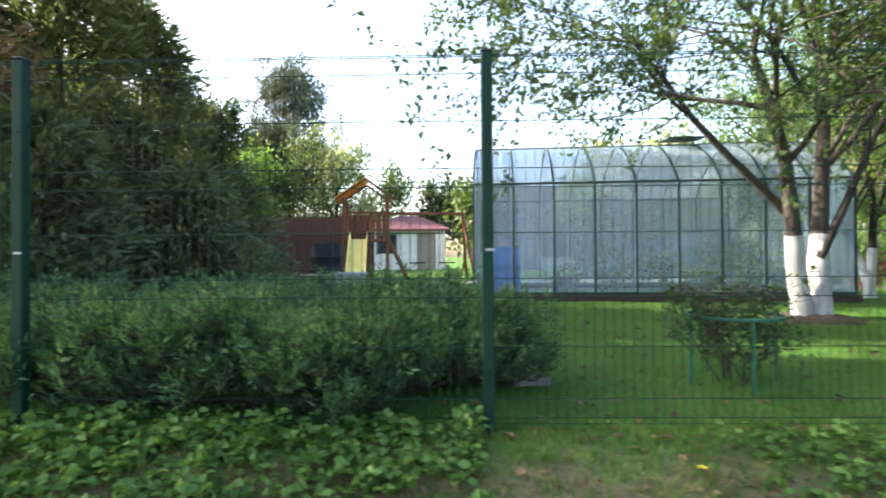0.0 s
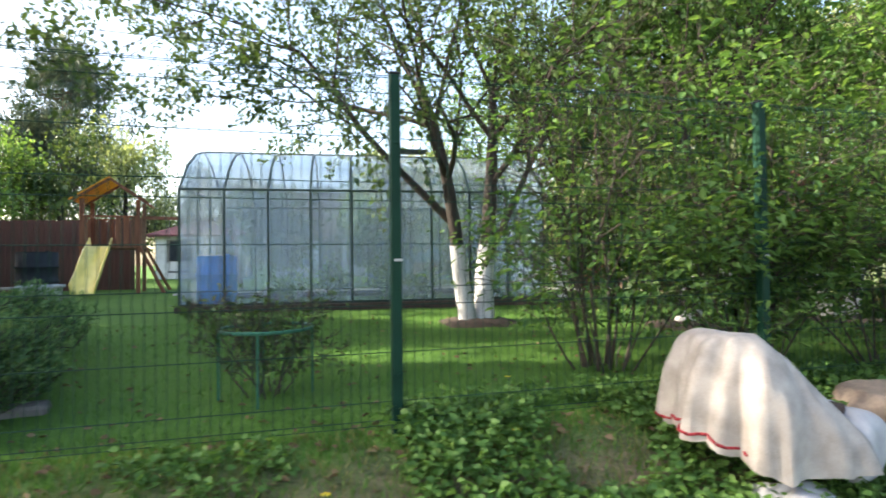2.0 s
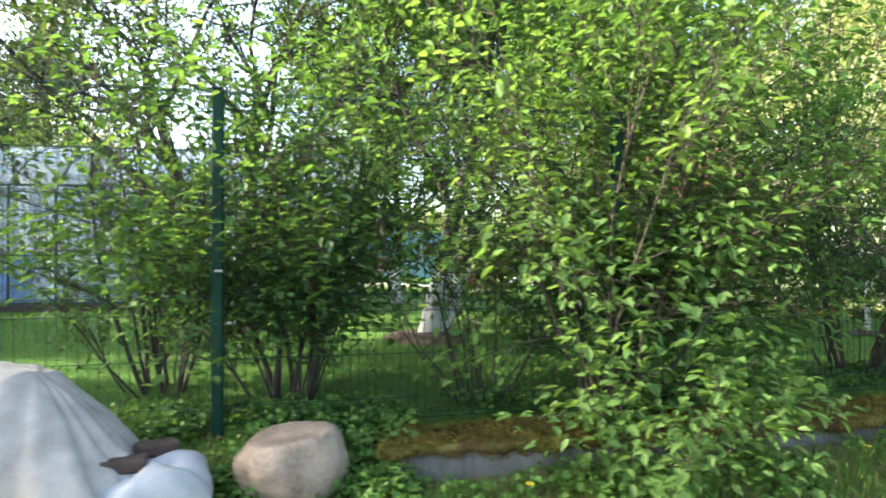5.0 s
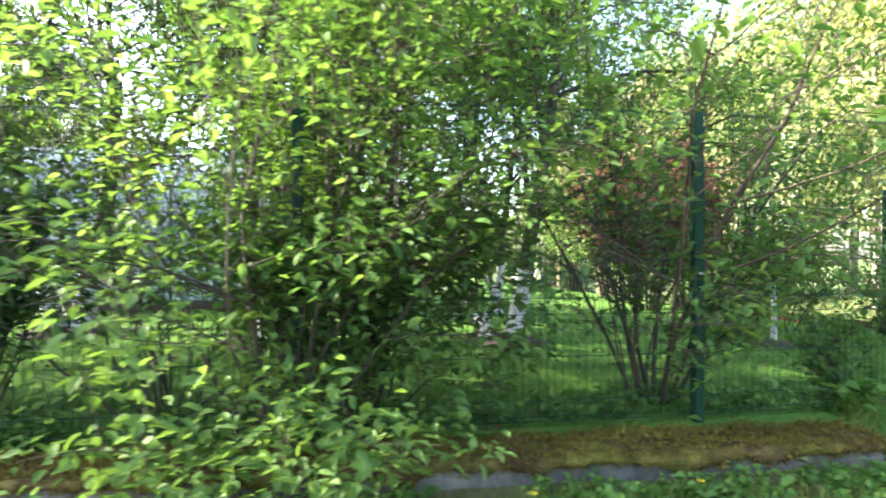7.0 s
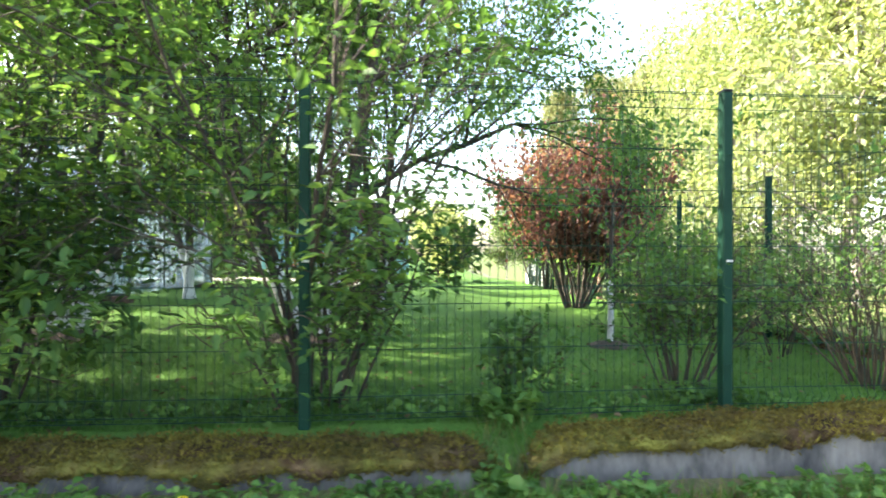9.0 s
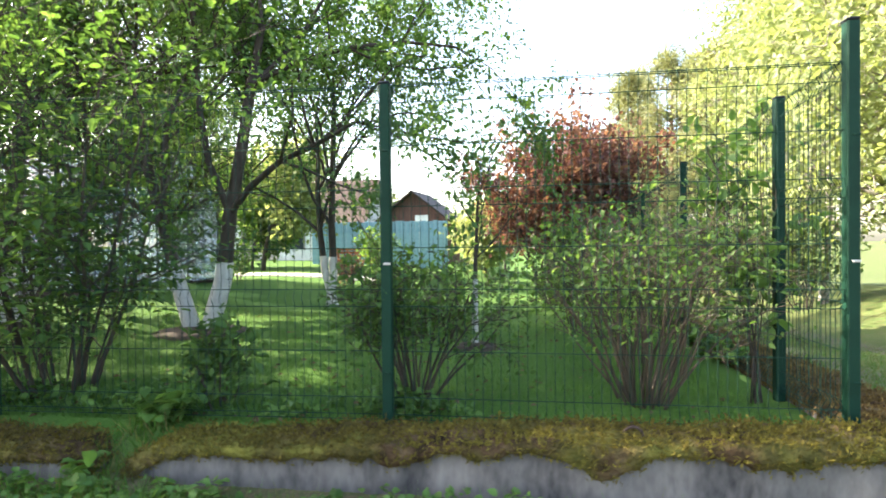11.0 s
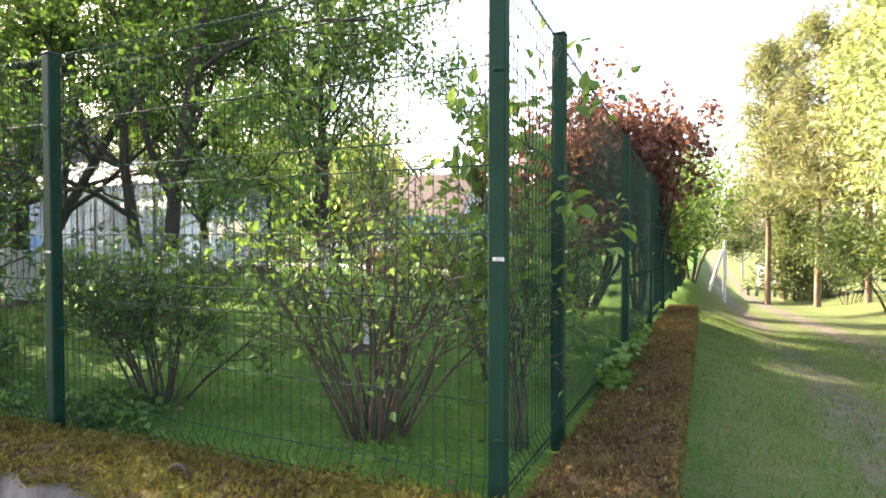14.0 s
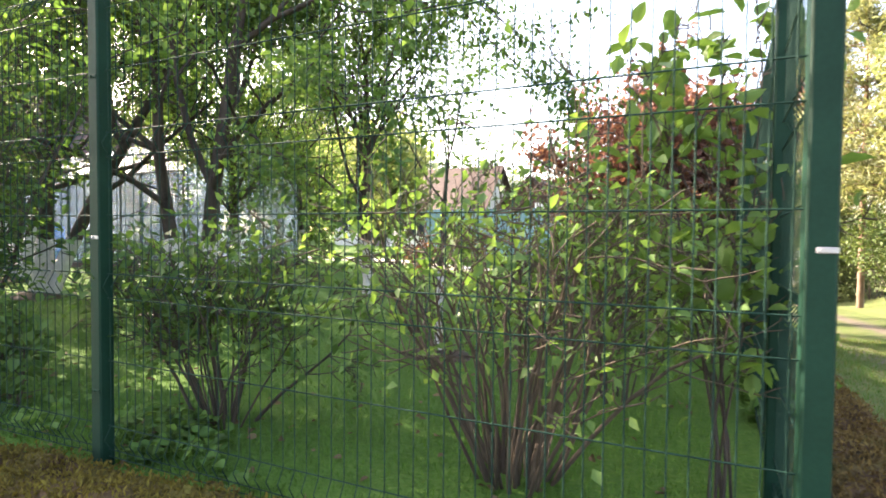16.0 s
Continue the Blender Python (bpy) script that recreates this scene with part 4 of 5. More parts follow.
# ---- sacks, bricks, boulder by the fence ----
def blob(name, fn, mat, parent, nu=44, nv=26, label=""):
    verts = [fn(2 * math.pi * i / nu, j / (nv - 1)) for j in range(nv) for i in range(nu)]
    faces = [(j * nu + i, j * nu + (i + 1) % nu, (j + 1) * nu + (i + 1) % nu, (j + 1) * nu + i) for j in range(nv - 1) for i in range(nu)]
    return part(name, mesh_of(name, verts, faces, mat, True), parent, label)


def covered_heap():
    t = thing("covered_heap", "cream cloth draped over a heap, with red hem", "sack", (6.87, -0.52, -0.16), -14)

    def drape(a, v):
        """v 0 at the top, 1 at the hem; folds deepen towards the hem."""
        ca, sa = math.cos(a), math.sin(a)
        fold = (v ** 1.1) * (0.1 * math.sin(7 * a + 1.3) + 0.19 * abs(math.sin(8 * a + v * 1.5)) - 0.05 + 0.04 * math.sin(19 * a + 2 * v))
        swell = 0.09 * noise.noise((ca * v * 2.2 + 3, sa * v * 2.2, v * 1.2)) + 0.03 * noise.noise((ca * v * 6, sa * v * 6, 2))
        r = math.sin(min(1.0, v * 1.1) * math.pi / 2) ** 0.9 * (1 + fold) + swell * v
        crease = abs(noise.noise((ca * 3.2 + 1, sa * 3.2, v * 0.7))) + 0.5 * abs(noise.noise((ca * 7, sa * 7, v * 1.3)))
        r -= 0.16 * v * max(0.0, 0.28 - crease)
        z = 0.66 * (1 - v ** 2.4) - 0.05 * max(0.0, 0.25 - crease) + 0.05 * v * (1 - v) * 4 * -ca + swell * 0.5
        z += 0.2 * v * v * max(0.0, -ca - 0.15) - 0.12 * v * (1 - v) * max(0.0, ca) * 2
        z *= 1 - 0.5 * v * max(0.0, ca + 0.15)
        return (0.41 * r * ca + 0.16 * v * v * max(0, ca), 0.33 * r * sa, max(z, 0.0) + 0.02)

    blob("cloth", drape, M_SACK, t, 72, 34)
    bm = bmesh.new()
    prev = None
    for i in range(24):
        a = math.pi * (0.82 + 0.52 * i / 23)
        p = Vector(drape(a, 0.97)) * 1.01
        if prev:
            add_rod(bm, prev, p, 0.0075, None, 6)
        prev = p
    part("hem", bm_mesh("hem", bm, M_REDTRIM, True), t, "dark red hem")


covered_heap()


def filled_sack(at, rz, size, label):
    t = thing("filled_sack", label, "sack", at, rz)

    def shape(a, v):
        s = math.sin(math.pi * min(max(v, 0.0), 1.0)) ** 0.45
        k = 1 + 0.1 * noise.noise((math.cos(a) * 2, math.sin(a) * 2, v * 3 + size[0])) + 0.025 * math.sin(11 * a + 6 * v)
        ca, sa = math.cos(a), math.sin(a)
        return (size[0] * s * k * abs(ca) ** 0.7 * (1 if ca > 0 else -1), size[1] * s * k * abs(sa) ** 0.7 * (1 if sa > 0 else -1), size[2] * (1 - math.cos(math.pi * v)) / 2 * (1 + 0.06 * math.sin(3 * a)))

    blob("bag", shape, M_SACKW, t, 48, 22)
    bm = bmesh.new()
    pts = [Vector(shape(a, 0.45)) * 1.012 for a in [math.pi * (-0.42 + 0.35 * i / 12) for i in range(13)]]
    for p, q in zip(pts, pts[1:]):
        add_rod(bm, p, q, 0.014, None, 6)
    part("seam_band", bm_mesh("seam_band", bm, M_REDTRIM), t, "red seam band")


filled_sack((7.36, -0.6, -0.26), 25, (0.26, 0.21, 0.36), "white woven sack with red seam")
filled_sack((6.86, -0.78, -0.42), -10, (0.22, 0.15, 0.22), "white woven sack lying under the cloth")


def loose_brick(at, rz, tilt):
    t = thing("brick", "dark brown brick lying on the sacks", "brick", at, rz, "loose bricks")
    box_part("body", (-0.09, -0.05, -0.03), (0.09, 0.05, 0.03), M_BRICK, t, 0.008, "", Matrix.Rotation(radians(tilt), 4, "Y"))


loose_brick((7.34, -0.45, 0.12), 35, 6)
loose_brick((7.26, -0.63, 0.118), 12, 4)


def boulder():
    t = thing("boulder", "rounded brownish granite boulder at the fence", "boulder", (7.98, -0.39, -0.03), 15)
    bm = bmesh.new()
    bmesh.ops.create_icosphere(bm, subdivisions=4, radius=1)
    for v in bm.verts:
        n = v.co.normalized()
        k = 1 + 0.14 * noise.noise(n * 1.4) + 0.05 * noise.noise(n * 4) + 0.015 * noise.noise(n * 13)
        v.co = Vector((n.x * 0.29, n.y * 0.24, max(n.z, -0.8) * 0.24)) * k
        v.co.z = min(v.co.z, 0.165 + 0.06 * v.co.x)
    part("stone", bm_mesh("stone", bm, M_STONE, True), t)


boulder()


def wall_ring():
    t = thing("iron_ring", "rusty lifting loop in the mossy wall", "ring", (16.35, -0.28, 0.11), 5)
    bm = bmesh.new()
    prev = None
    for i in range(11):
        a = math.pi * i / 10
        p = Vector((0.05 * math.cos(a), 0, 0.05 * math.sin(a)))
        if prev:
            add_rod(bm, prev, p, 0.007, None, 6)
        prev = p
    part("loop", bm_mesh("loop", bm, M_BRICK, True), t)


wall_ring()


def plant_hoop():
    """The round support that holds up the currant bush."""
    t = thing("plant_support", "green metal hoop on legs around a bush", "plant support", (4.27, 0.98, 0.02))
    bm = bmesh.new()
    r, pts = 0.31, []
    for i in range(20):
        a = 2 * math.pi * i / 20
        pts.append(Vector((r * math.cos(a), r * math.sin(a), 0.47)))
    for p, q in zip(pts, pts[1:] + pts[:1]):
        add_rod(bm, p, q, 0.012, None, 6)
    part("hoop", bm_mesh("hoop", bm, M_HOOP), t)
    for a in (0.1, 1.7, 3.2, 4.6):
        bm = bmesh.new()
        add_rod(bm, (r * math.cos(a), r * math.sin(a), -0.1), (r * math.cos(a), r * math.sin(a), 0.48), 0.01, None, 6)
        part("leg", bm_mesh("leg", bm, M_HOOP), t)


plant_hoop()


# ---- trees and bushes of the garden ----
R = np.random.default_rng(11)


def mound(at, r, label="ring of dark dug soil round a trunk"):
    t = thing("soil_mound", label, "soil", (at[0], at[1], at[2]))

    def shape(a, v):
        k = v * (1 + 0.12 * noise.noise((math.cos(a) * 2, math.sin(a) * 2, at[0])))
        return (r * k * math.cos(a), r * k * math.sin(a), 0.09 * (1 - v ** 3) + 0.02 * noise.noise((math.cos(a) * v * 8, math.sin(a) * v * 8, at[1])) - 0.025)

    blob("soil", shape, M_SOIL, t, 40, 14)


def at_ground(x, y, dz=0.0):
    return (x, y, ground_z(x, y) + dz)


woody("apple_tree", "spreading apple tree with limewashed double trunk", "tree", at_ground(6.8, 4.0), [((0.1, 0, -0.1), (0.03, 0.05, 1), 3.4, 0.14), ((-0.12, -0.03, -0.1), (-0.12, -0.05, 1), 3.4, 0.12),
      ((0.12, 0.05, 0.75), (0.6, 0.1, 0.9), 2.6, 0.06), ((-0.3, -0.05, 1.3), (-1.0, -0.35, 0.75), 2.9, 0.06)], 31000, 0.066, M_APPLE, 21, None, 3, 0.06, 1.05, 2, 0.66, 0.13, 0.03, 2, (28, 62))
mound(at_ground(6.8, 4.0), 0.62)
# next two apples take the lighter lilac leaf: backlight put into the colour
woody("apple_tree", "old apple tree with limewashed trunk beyond the greenhouse", "tree", at_ground(9.24, 2.95), [((0, 0, -0.1), (0.22, 0.05, 1), 3.9, 0.12), ((0.12, 0.05, -0.1), (0.4, 0.1, 1), 3.9, 0.10)],
      17000, 0.068, M_LILAC, 33, None, 3, 0.09, 0.8, 2, 0.6, 0.14, 0.02, 1, (28, 58))
mound(at_ground(9.24, 2.95), 0.55)
woody("apple_tree", "old apple tree with limewashed forked trunk in the lawn", "tree", at_ground(12.0, 3.02), [((0.1, 0, -0.1), (0.28, 0.05, 1), 3.9, 0.11), ((-0.08, 0.05, -0.1), (-0.33, 0.1, 1), 3.7, 0.10)],
      43000, 0.066, M_LILAC, 47, None, 3, 0.09, 0.85, 2, 0.62, 0.14, 0.02, 1, (28, 60))
mound(at_ground(12.0, 3.02), 0.6)
# the second tree's lilac leaf colour likewise carries painted backlight
for i, (x, y) in enumerate(((9.3, 6.4), (12.63, 5.9), (8.5, 9.4))):
    woody("fruit_tree", "young fruit tree with limewashed trunk on the sunny lawn", "tree", at_ground(x, y), [((0, 0, -0.1), (0.15, 0, 1), (3.6, 3.7, 2.2)[i], 0.08), ((0.1, 0, -0.1), (-0.25, 0.1, 1), (3.3, 3.5, 2.2)[i], 0.07)],
          (21000, 27000, 6500)[i], 0.069, M_LILAC if i else M_BRIGHT, 60 + i, None, 3 if i == 1 else 2, 0.1, 0.85, 2 if i == 1 else 3, 0.64, 0.14, 0.03, 1)
woody("sapling", "thin sapling with limewashed stem", "tree", at_ground(15.36, 2.72), [((0, 0, -0.05), (0.03, 0, 1), 1.7, 0.034)], 180, 0.06, M_BRIGHT, 70, None, 2, 0.07, 0.75, 2, 0.4, 0.05, 0.1, 2)
mound(at_ground(15.36, 2.72), 0.3)
woody("plum_tree", "purple-leaved plum tree beside the side fence", "tree", at_ground(16.65, 8.0), fan_stems(np.random.default_rng(5), 11, 0.2, 3.0, 0.62, 0.045), 15000, 0.1, M_RED, 71, None, 2, 0.14, 0, 3, 0.36, 0.14, 0.04, 1,
      (30, 60), "", 0, lambda c: c[:, 2] > 1.0)
woody("plum_tree", "purple-leaved plum shoots rising over the side fence", "tree", at_ground(17.6, 8.1), fan_stems(np.random.default_rng(8), 9, 0.12, 3.1, 0.34, 0.028), 2600, 0.105, M_RED, 72, None, 2, 0.08, 0, 3, 0.26, 0.06, 0.1, 2,
      (25, 50), "", 0, lambda c: c[:, 2] > 1.9)

LILAC = "tall leafy lilac bush growing along the fence"
for x, y, h, n, leaf, mat, sd, lean in ((6.95, 1.1, 2.1, 3600, 0.07, M_LILAC, 80, 0.35), (7.9, 0.5, 1.85, 8000, 0.07, M_LILAC, 81, 0.3),
                                       (10.4, 0.42, 2.8, 12500, 0.074, M_LILAC, 83, 0.42), (12.5, 0.5, 2.6, 5800, 0.07, M_LILAC, 85, 0.45)):
    woody("lilac_bush", LILAC, "bush", at_ground(x, y), fan_stems(np.random.default_rng(sd), 9, 0.2, h, lean, 0.02) + fan_stems(np.random.default_rng(sd + 500), 9, 0.25, 1.25, 0.75 if x < 12 else 0.5, 0.01), n, leaf, mat, sd, M_STEM, 2, 0.1, 0, 2, 0.42, 0.1, 0.03, 1, (25, 60), "lilacs along the fence", 0,
          (lambda c: (c[:, 2] > 1.3) | (c[:, 0] > -0.3)) if x > 12 else None, 5, True)
woody("hazel_bush", "bright sunlit bush leaning over the mossy wall", "bush", at_ground(9.95, -0.1), fan_stems(np.random.default_rng(90), 11, 0.18, 2.2, 0.4, 0.014), 4300, 0.07, M_BRIGHT, 90, M_STEM, 2, 0.08, 0, 2,
      0.42, 0.13, -0.02, 1, (25, 65), layered=True)
woody("hazel_bush", "low bright bush drooping in front of the mossy wall", "bush", at_ground(9.95, -0.6), fan_stems(np.random.default_rng(91), 9, 0.2, 0.75, 0.8, 0.008), 1600, 0.07, M_BRIGHT, 91, M_STEM, 1, 0.07, 0, 2,
      0.5, 0.15, -0.03, 1, (25, 65), layered=True)
woody("bare_shrub", "sparse shrub with bare dark stems", "bush", at_ground(9.14, 0.44), fan_stems(np.random.default_rng(92), 12, 0.12, 1.1, 0.75, 0.012), 260, 0.07, M_LILAC, 92, M_STEM, 2, 0.05, 0, 1, 0.4, 0.12, 0.02, 2)
woody("small_shrub", "small young shrub behind the fence", "bush", at_ground(13.85, 0.3), fan_stems(np.random.default_rng(93), 6, 0.08, 0.5, 0.3, 0.008), 380, 0.07, M_LILAC, 93, M_STEM, 1, 0.05, 0, 2, 0.4)
woody("currant_bush", "rounded currant bush with many thin stems", "bush", at_ground(15.1, 0.66), fan_stems(np.random.default_rng(94), 20, 0.09, 0.86, 0.6, 0.011), 2100, 0.055, M_LILAC, 94, M_STEM, 2, 0.05, 0, 2, 0.34, 0.1, 0.02, 2)
woody("currant_bush", "currant bush with a thick clump of grey-brown stems", "bush", at_ground(16.63, 0.72), fan_stems(np.random.default_rng(95), 44, 0.13, 1.12, 0.66, 0.0105), 1900, 0.045, M_BRIGHT, 95, M_TWIG, 2, 0.06, 0, 1, 0.4, 0.12, 0.03, 2)
woody("climbing_shrub", "leafy shrub climbing beside the corner post", "bush", at_ground(17.38, 0.82), fan_stems(np.random.default_rng(96), 6, 0.06, 1.75, 0.05, 0.007), 420, 0.085, M_BRIGHT, 96, M_STEM, 2, 0.05, 0, 2, 0.22, 0.1, 0.02, 1)
woody("leafy_shrub", "leafy green shrub behind the corner of the fence", "bush", at_ground(16.9, 2.1), fan_stems(np.random.default_rng(98), 10, 0.15, 1.15, 0.45, 0.01), 1500, 0.062, M_BRIGHT, 98, M_STEM, 2, 0.08, 0, 2, 0.4, 0.12, 0.02, 1)
woody("currant_bush", "small bush inside a green support hoop", "bush", at_ground(4.27, 0.98), fan_stems(np.random.default_rng(97), 10, 0.1, 0.62, 0.45, 0.008), 650, 0.055, M_APPLE, 97, M_STEM, 2, 0.04, 0, 2, 0.4)
for i, (x, y, h, n) in enumerate(((8.9, 9.6, 0.8, 700), (16.6, 4.0, 1.15, 1500), (8.2, 8.6, 0.9, 900), (12.3, 10.6, 1.1, 1300))):
    woody("garden_bush", "green bush in the orchard lawn", "bush", at_ground(x, y), fan_stems(np.random.default_rng(100 + i), 9, 0.12, h, 0.4, 0.012), n, 0.08, M_BRIGHT if i % 2 else M_LILAC, 100 + i, M_STEM, 2, 0.08, 0, 2, 0.42)


def juniper(at, r, h, count, seed):
    """A spreading juniper: arching boughs full of upturned needle sprays."""
    rng = np.random.default_rng(seed)
    t = thing("juniper", "dense blue-green spreading juniper", "bush", at, 0, "junipers behind the fence")
    segs, pts, dirs = [], [], []
    for i in range(66):
        a, k = rng.uniform(0, 2 * np.pi), r * rng.uniform(0.3, 1.05)
        top = h * rng.uniform(0.1, 1.15)
        p = np.zeros(3)
        for s in range(1, 7):
            u = s / 6
            q = np.array([math.cos(a) * k * u, math.sin(a) * k * u, top * math.sin(u * 1.9) * 0.95])
            segs.append((p, q, 0.014 * (1.1 - u) + 0.003, 0.014 * (1 - u) + 0.003))
            if s > 1:
                for _ in range(3):
                    b = a + rng.normal(0, 0.55)
                    d = np.array([math.cos(b) * 0.75, math.sin(b) * 0.75, rng.uniform(0.45, 1.1)])
                    d /= np.linalg.norm(d)
                    plume = rng.uniform(0.12, 0.26)
                    segs.append((q, q + d * plume, 0.003, 0.002))
                    for w in np.linspace(0.1, 1.0, 7):
                        pts.append(q + d * plume * w + np.array([0, 0, 0.05 * w * w]))
                        dirs.append(d)
            p = q
    pts, dirs = np.array(pts), np.array(dirs)
    i = rng.integers(0, len(pts), count)
    part("wood", rods_mesh("wood", segs, M_BARK), t)
    part("foliage", leaves_mesh("foliage", rng, pts[i] + rng.normal(0, 0.011, (count, 3)), dirs[i] + rng.normal(0, 0.42, (count, 3)), 0.05, 0.014, M_JUNIPER, 0.1), t)


for i, (x, y, r, h) in enumerate(((0.35, 0.65, 0.8, 0.48), (1.25, 0.7, 0.85, 0.5), (2.1, 0.78, 0.75, 0.48), (0.7, 1.9, 0.9, 0.5), (1.9, 2.0, 0.85, 0.5), (-0.7, 1.5, 0.95, 0.52), (0.2, 3.2, 0.8, 0.36), (1.5, 3.2, 0.8, 0.34), (-1.7, 1.1, 0.9, 0.5), (0.8, 0.5, 0.62, 0.36), (1.7, 0.52, 0.6, 0.36), (-0.2, 0.55, 0.65, 0.38), (2.45, 0.95, 0.5, 0.34))):
    juniper(at_ground(x, y), r, h, 18000, 120 + i)

for i, (x, y, h, r, n, m) in enumerate(((-3.9, 2.9, 6.0, 1.7, 17000, M_RUST), (-3.3, 4.6, 6.0, 1.6, 16000, M_THUJA), (-2.75, 5.7, 4.7, 1.6, 16000, M_THUJA), (-2.2, 7.2, 3.5, 1.4, 13000, M_THUJA),
                                        (-2.3, 3.0, 2.4, 1.2, 10000, M_THUJA), (-5.8, 5.0, 11.0, 2.1, 16000, M_THUJA), (-5.6, 8.0, 10.5, 2.0, 16000, M_THUJA), (-1.4, 4.6, 1.9, 1.2, 9000, M_THUJA),
                                        # the last two stand out of view, added to shade verge and cloth heap
                                        (-6.8, 10.5, 11.0, 2.0, 14000, M_THUJA), (-7.2, 0.9, 13.5, 2.8, 17000, M_THUJA), (-9.8, 3.0, 11.0, 2.6, 14000, M_THUJA))):
    thuja("thuja", "tall dense dark green thuja" if m is M_THUJA else "tall thuja with rusty brown sprays", at_ground(x, y), h, r, n, 140 + i, m, 0.16)

# ---- far trees ----
pine("pine", "tall blue-green pine beyond the fence", at_ground(-9.2, 33.0), 13.8, 5.4, 24000, 160, M_PINE, 0.1, 0.5)
pine("pine", "tall blue-green pine beyond the fence", at_ground(-15.0, 30.0), 12.0, 3.0, 5000, 161, M_PINE, 0.2, 0.5)
FARS = [(-5.6, 31, 9.0, M_YELLOW), (-6.8, 27, 7.0, M_FAR), (-3.8, 36, 8.0, M_FAR), (-10.5, 24, 7, M_BRIGHT), (-14, 20, 9, M_FAR), (-20, 26, 11, M_FAR), (2.8, 33, 5.5, M_FAR), (5.0, 31, 5.0, M_FAR),
        (7.4, 14.0, 4.6, M_YELLOW), (1.5, 30, 5, M_FAR), (14.7, 17.5, 2.6, M_YELLOW), (7.8, 31, 4, M_YELLOW), (15.2, 33, 5, M_YELLOW), (3.4, 16, 3.2, M_FAR), (6.6, 14.8, 3.2, M_BRIGHT)]
for i, (x, y, h, m) in enumerate(FARS):
    woody("garden_tree", "leafy tree in yellow-green spring foliage" if m is M_YELLOW else "leafy green tree beyond the garden", "tree", at_ground(x, y),
          [((0, 0, -0.2), (0.05, 0, 1), h * 0.62, 0.02 * h)], 4200, 0.22, m, 180 + i, None, 3, 0.3, 0, 2, 0.5, 0.12, 0.06, 1, (30, 65))


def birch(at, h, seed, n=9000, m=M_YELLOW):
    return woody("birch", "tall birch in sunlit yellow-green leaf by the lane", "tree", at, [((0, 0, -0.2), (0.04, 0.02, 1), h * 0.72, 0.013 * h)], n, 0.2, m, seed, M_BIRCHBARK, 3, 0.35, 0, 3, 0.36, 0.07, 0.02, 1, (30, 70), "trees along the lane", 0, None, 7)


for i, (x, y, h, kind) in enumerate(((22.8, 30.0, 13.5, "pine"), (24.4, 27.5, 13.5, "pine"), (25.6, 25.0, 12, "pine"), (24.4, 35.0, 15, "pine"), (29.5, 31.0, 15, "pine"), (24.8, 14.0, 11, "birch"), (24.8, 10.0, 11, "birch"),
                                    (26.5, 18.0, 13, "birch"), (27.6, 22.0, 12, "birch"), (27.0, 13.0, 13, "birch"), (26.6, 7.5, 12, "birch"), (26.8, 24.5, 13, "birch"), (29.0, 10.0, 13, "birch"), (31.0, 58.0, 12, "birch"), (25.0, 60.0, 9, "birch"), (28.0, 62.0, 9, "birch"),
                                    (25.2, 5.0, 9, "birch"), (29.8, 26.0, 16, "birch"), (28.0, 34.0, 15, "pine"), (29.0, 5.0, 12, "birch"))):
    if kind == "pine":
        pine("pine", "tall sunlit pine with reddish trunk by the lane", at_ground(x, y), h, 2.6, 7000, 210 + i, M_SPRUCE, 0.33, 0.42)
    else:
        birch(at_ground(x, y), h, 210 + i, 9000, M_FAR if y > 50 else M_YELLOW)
for i, (x, y, h) in enumerate(((24.21, 13.78, 2.2), (24.89, 19.86, 3.0), (24.74, 16.76, 2.4), (25.29, 26.03, 3.2), (26.01, 31.58, 3.5), (26.4, 35.12, 3.0))):
    woody("roadside_bush", "leafy bush on the lane's bank", "bush", at_ground(x, y), fan_stems(np.random.default_rng(240 + i), 8, 0.3, h, 0.45, 0.02), 2400, 0.15, M_FAR, 240 + i, M_STEM, 2, 0.16, 0, 2, 0.45)
for i, (x, y, h) in enumerate(((17.75, 10.8, 2.2), (17.9, 12.8, 3.0), (18.3, 16.4, 2.8), (18.9, 21.0, 4.0))):
    woody("garden_tree", "leafy tree behind the side fence", "tree", at_ground(x, y), fan_stems(np.random.default_rng(250 + i), 5, 0.15, h, 0.35, 0.05), 2600, 0.13, M_BRIGHT, 250 + i, None, 2, 0.16, 0, 3, 0.45)


# ---- low growth ----
def blades(name, label, count, where, hmin, hmax, mat, seed, width=0.006):
    rng = np.random.default_rng(seed)
    x, y = where(rng, count)
    z = np.array([ground_z(a, b) for a, b in zip(x, y)])
    h = rng.uniform(hmin, hmax, len(x))
    a = rng.uniform(0, 2 * np.pi, len(x))
    lean = rng.normal(0, 0.35, (len(x), 2)) * h[:, None]
    p = np.stack([x, y, z - 0.01], 1)
    s = np.stack([np.cos(a), np.sin(a), np.zeros(len(x))], 1) * (width * (0.6 + h[:, None] * 4))
    tip = p + np.concatenate([lean, h[:, None]], 1)
    v = np.stack([p - s, p + s, tip], 1).reshape(-1, 3)
    ob = new(name, tri_mesh(name, v, np.arange(len(v)).reshape(-1, 3), mat))
    return tagged(ob, label, "grass", kind="stuff")


def in_garden(rng, n):
    x = rng.uniform(-1, 17.4, n)
    y = rng.uniform(0.02, 1, n) ** 1.6 * 5.0
    y += np.array([front_y(a) for a in x])
    k = x < 17.45 + 0.055 * y
    return x[k], y[k]


def in_verge(rng, n):
    x = rng.uniform(-1.5, 17.9, n)
    y = np.array([front_y(a) for a in x])
    y = np.where(x < 8.3, y - rng.uniform(-0.05, 1.3, n), y - rng.uniform(0.56, 1.5, n))
    return x, y


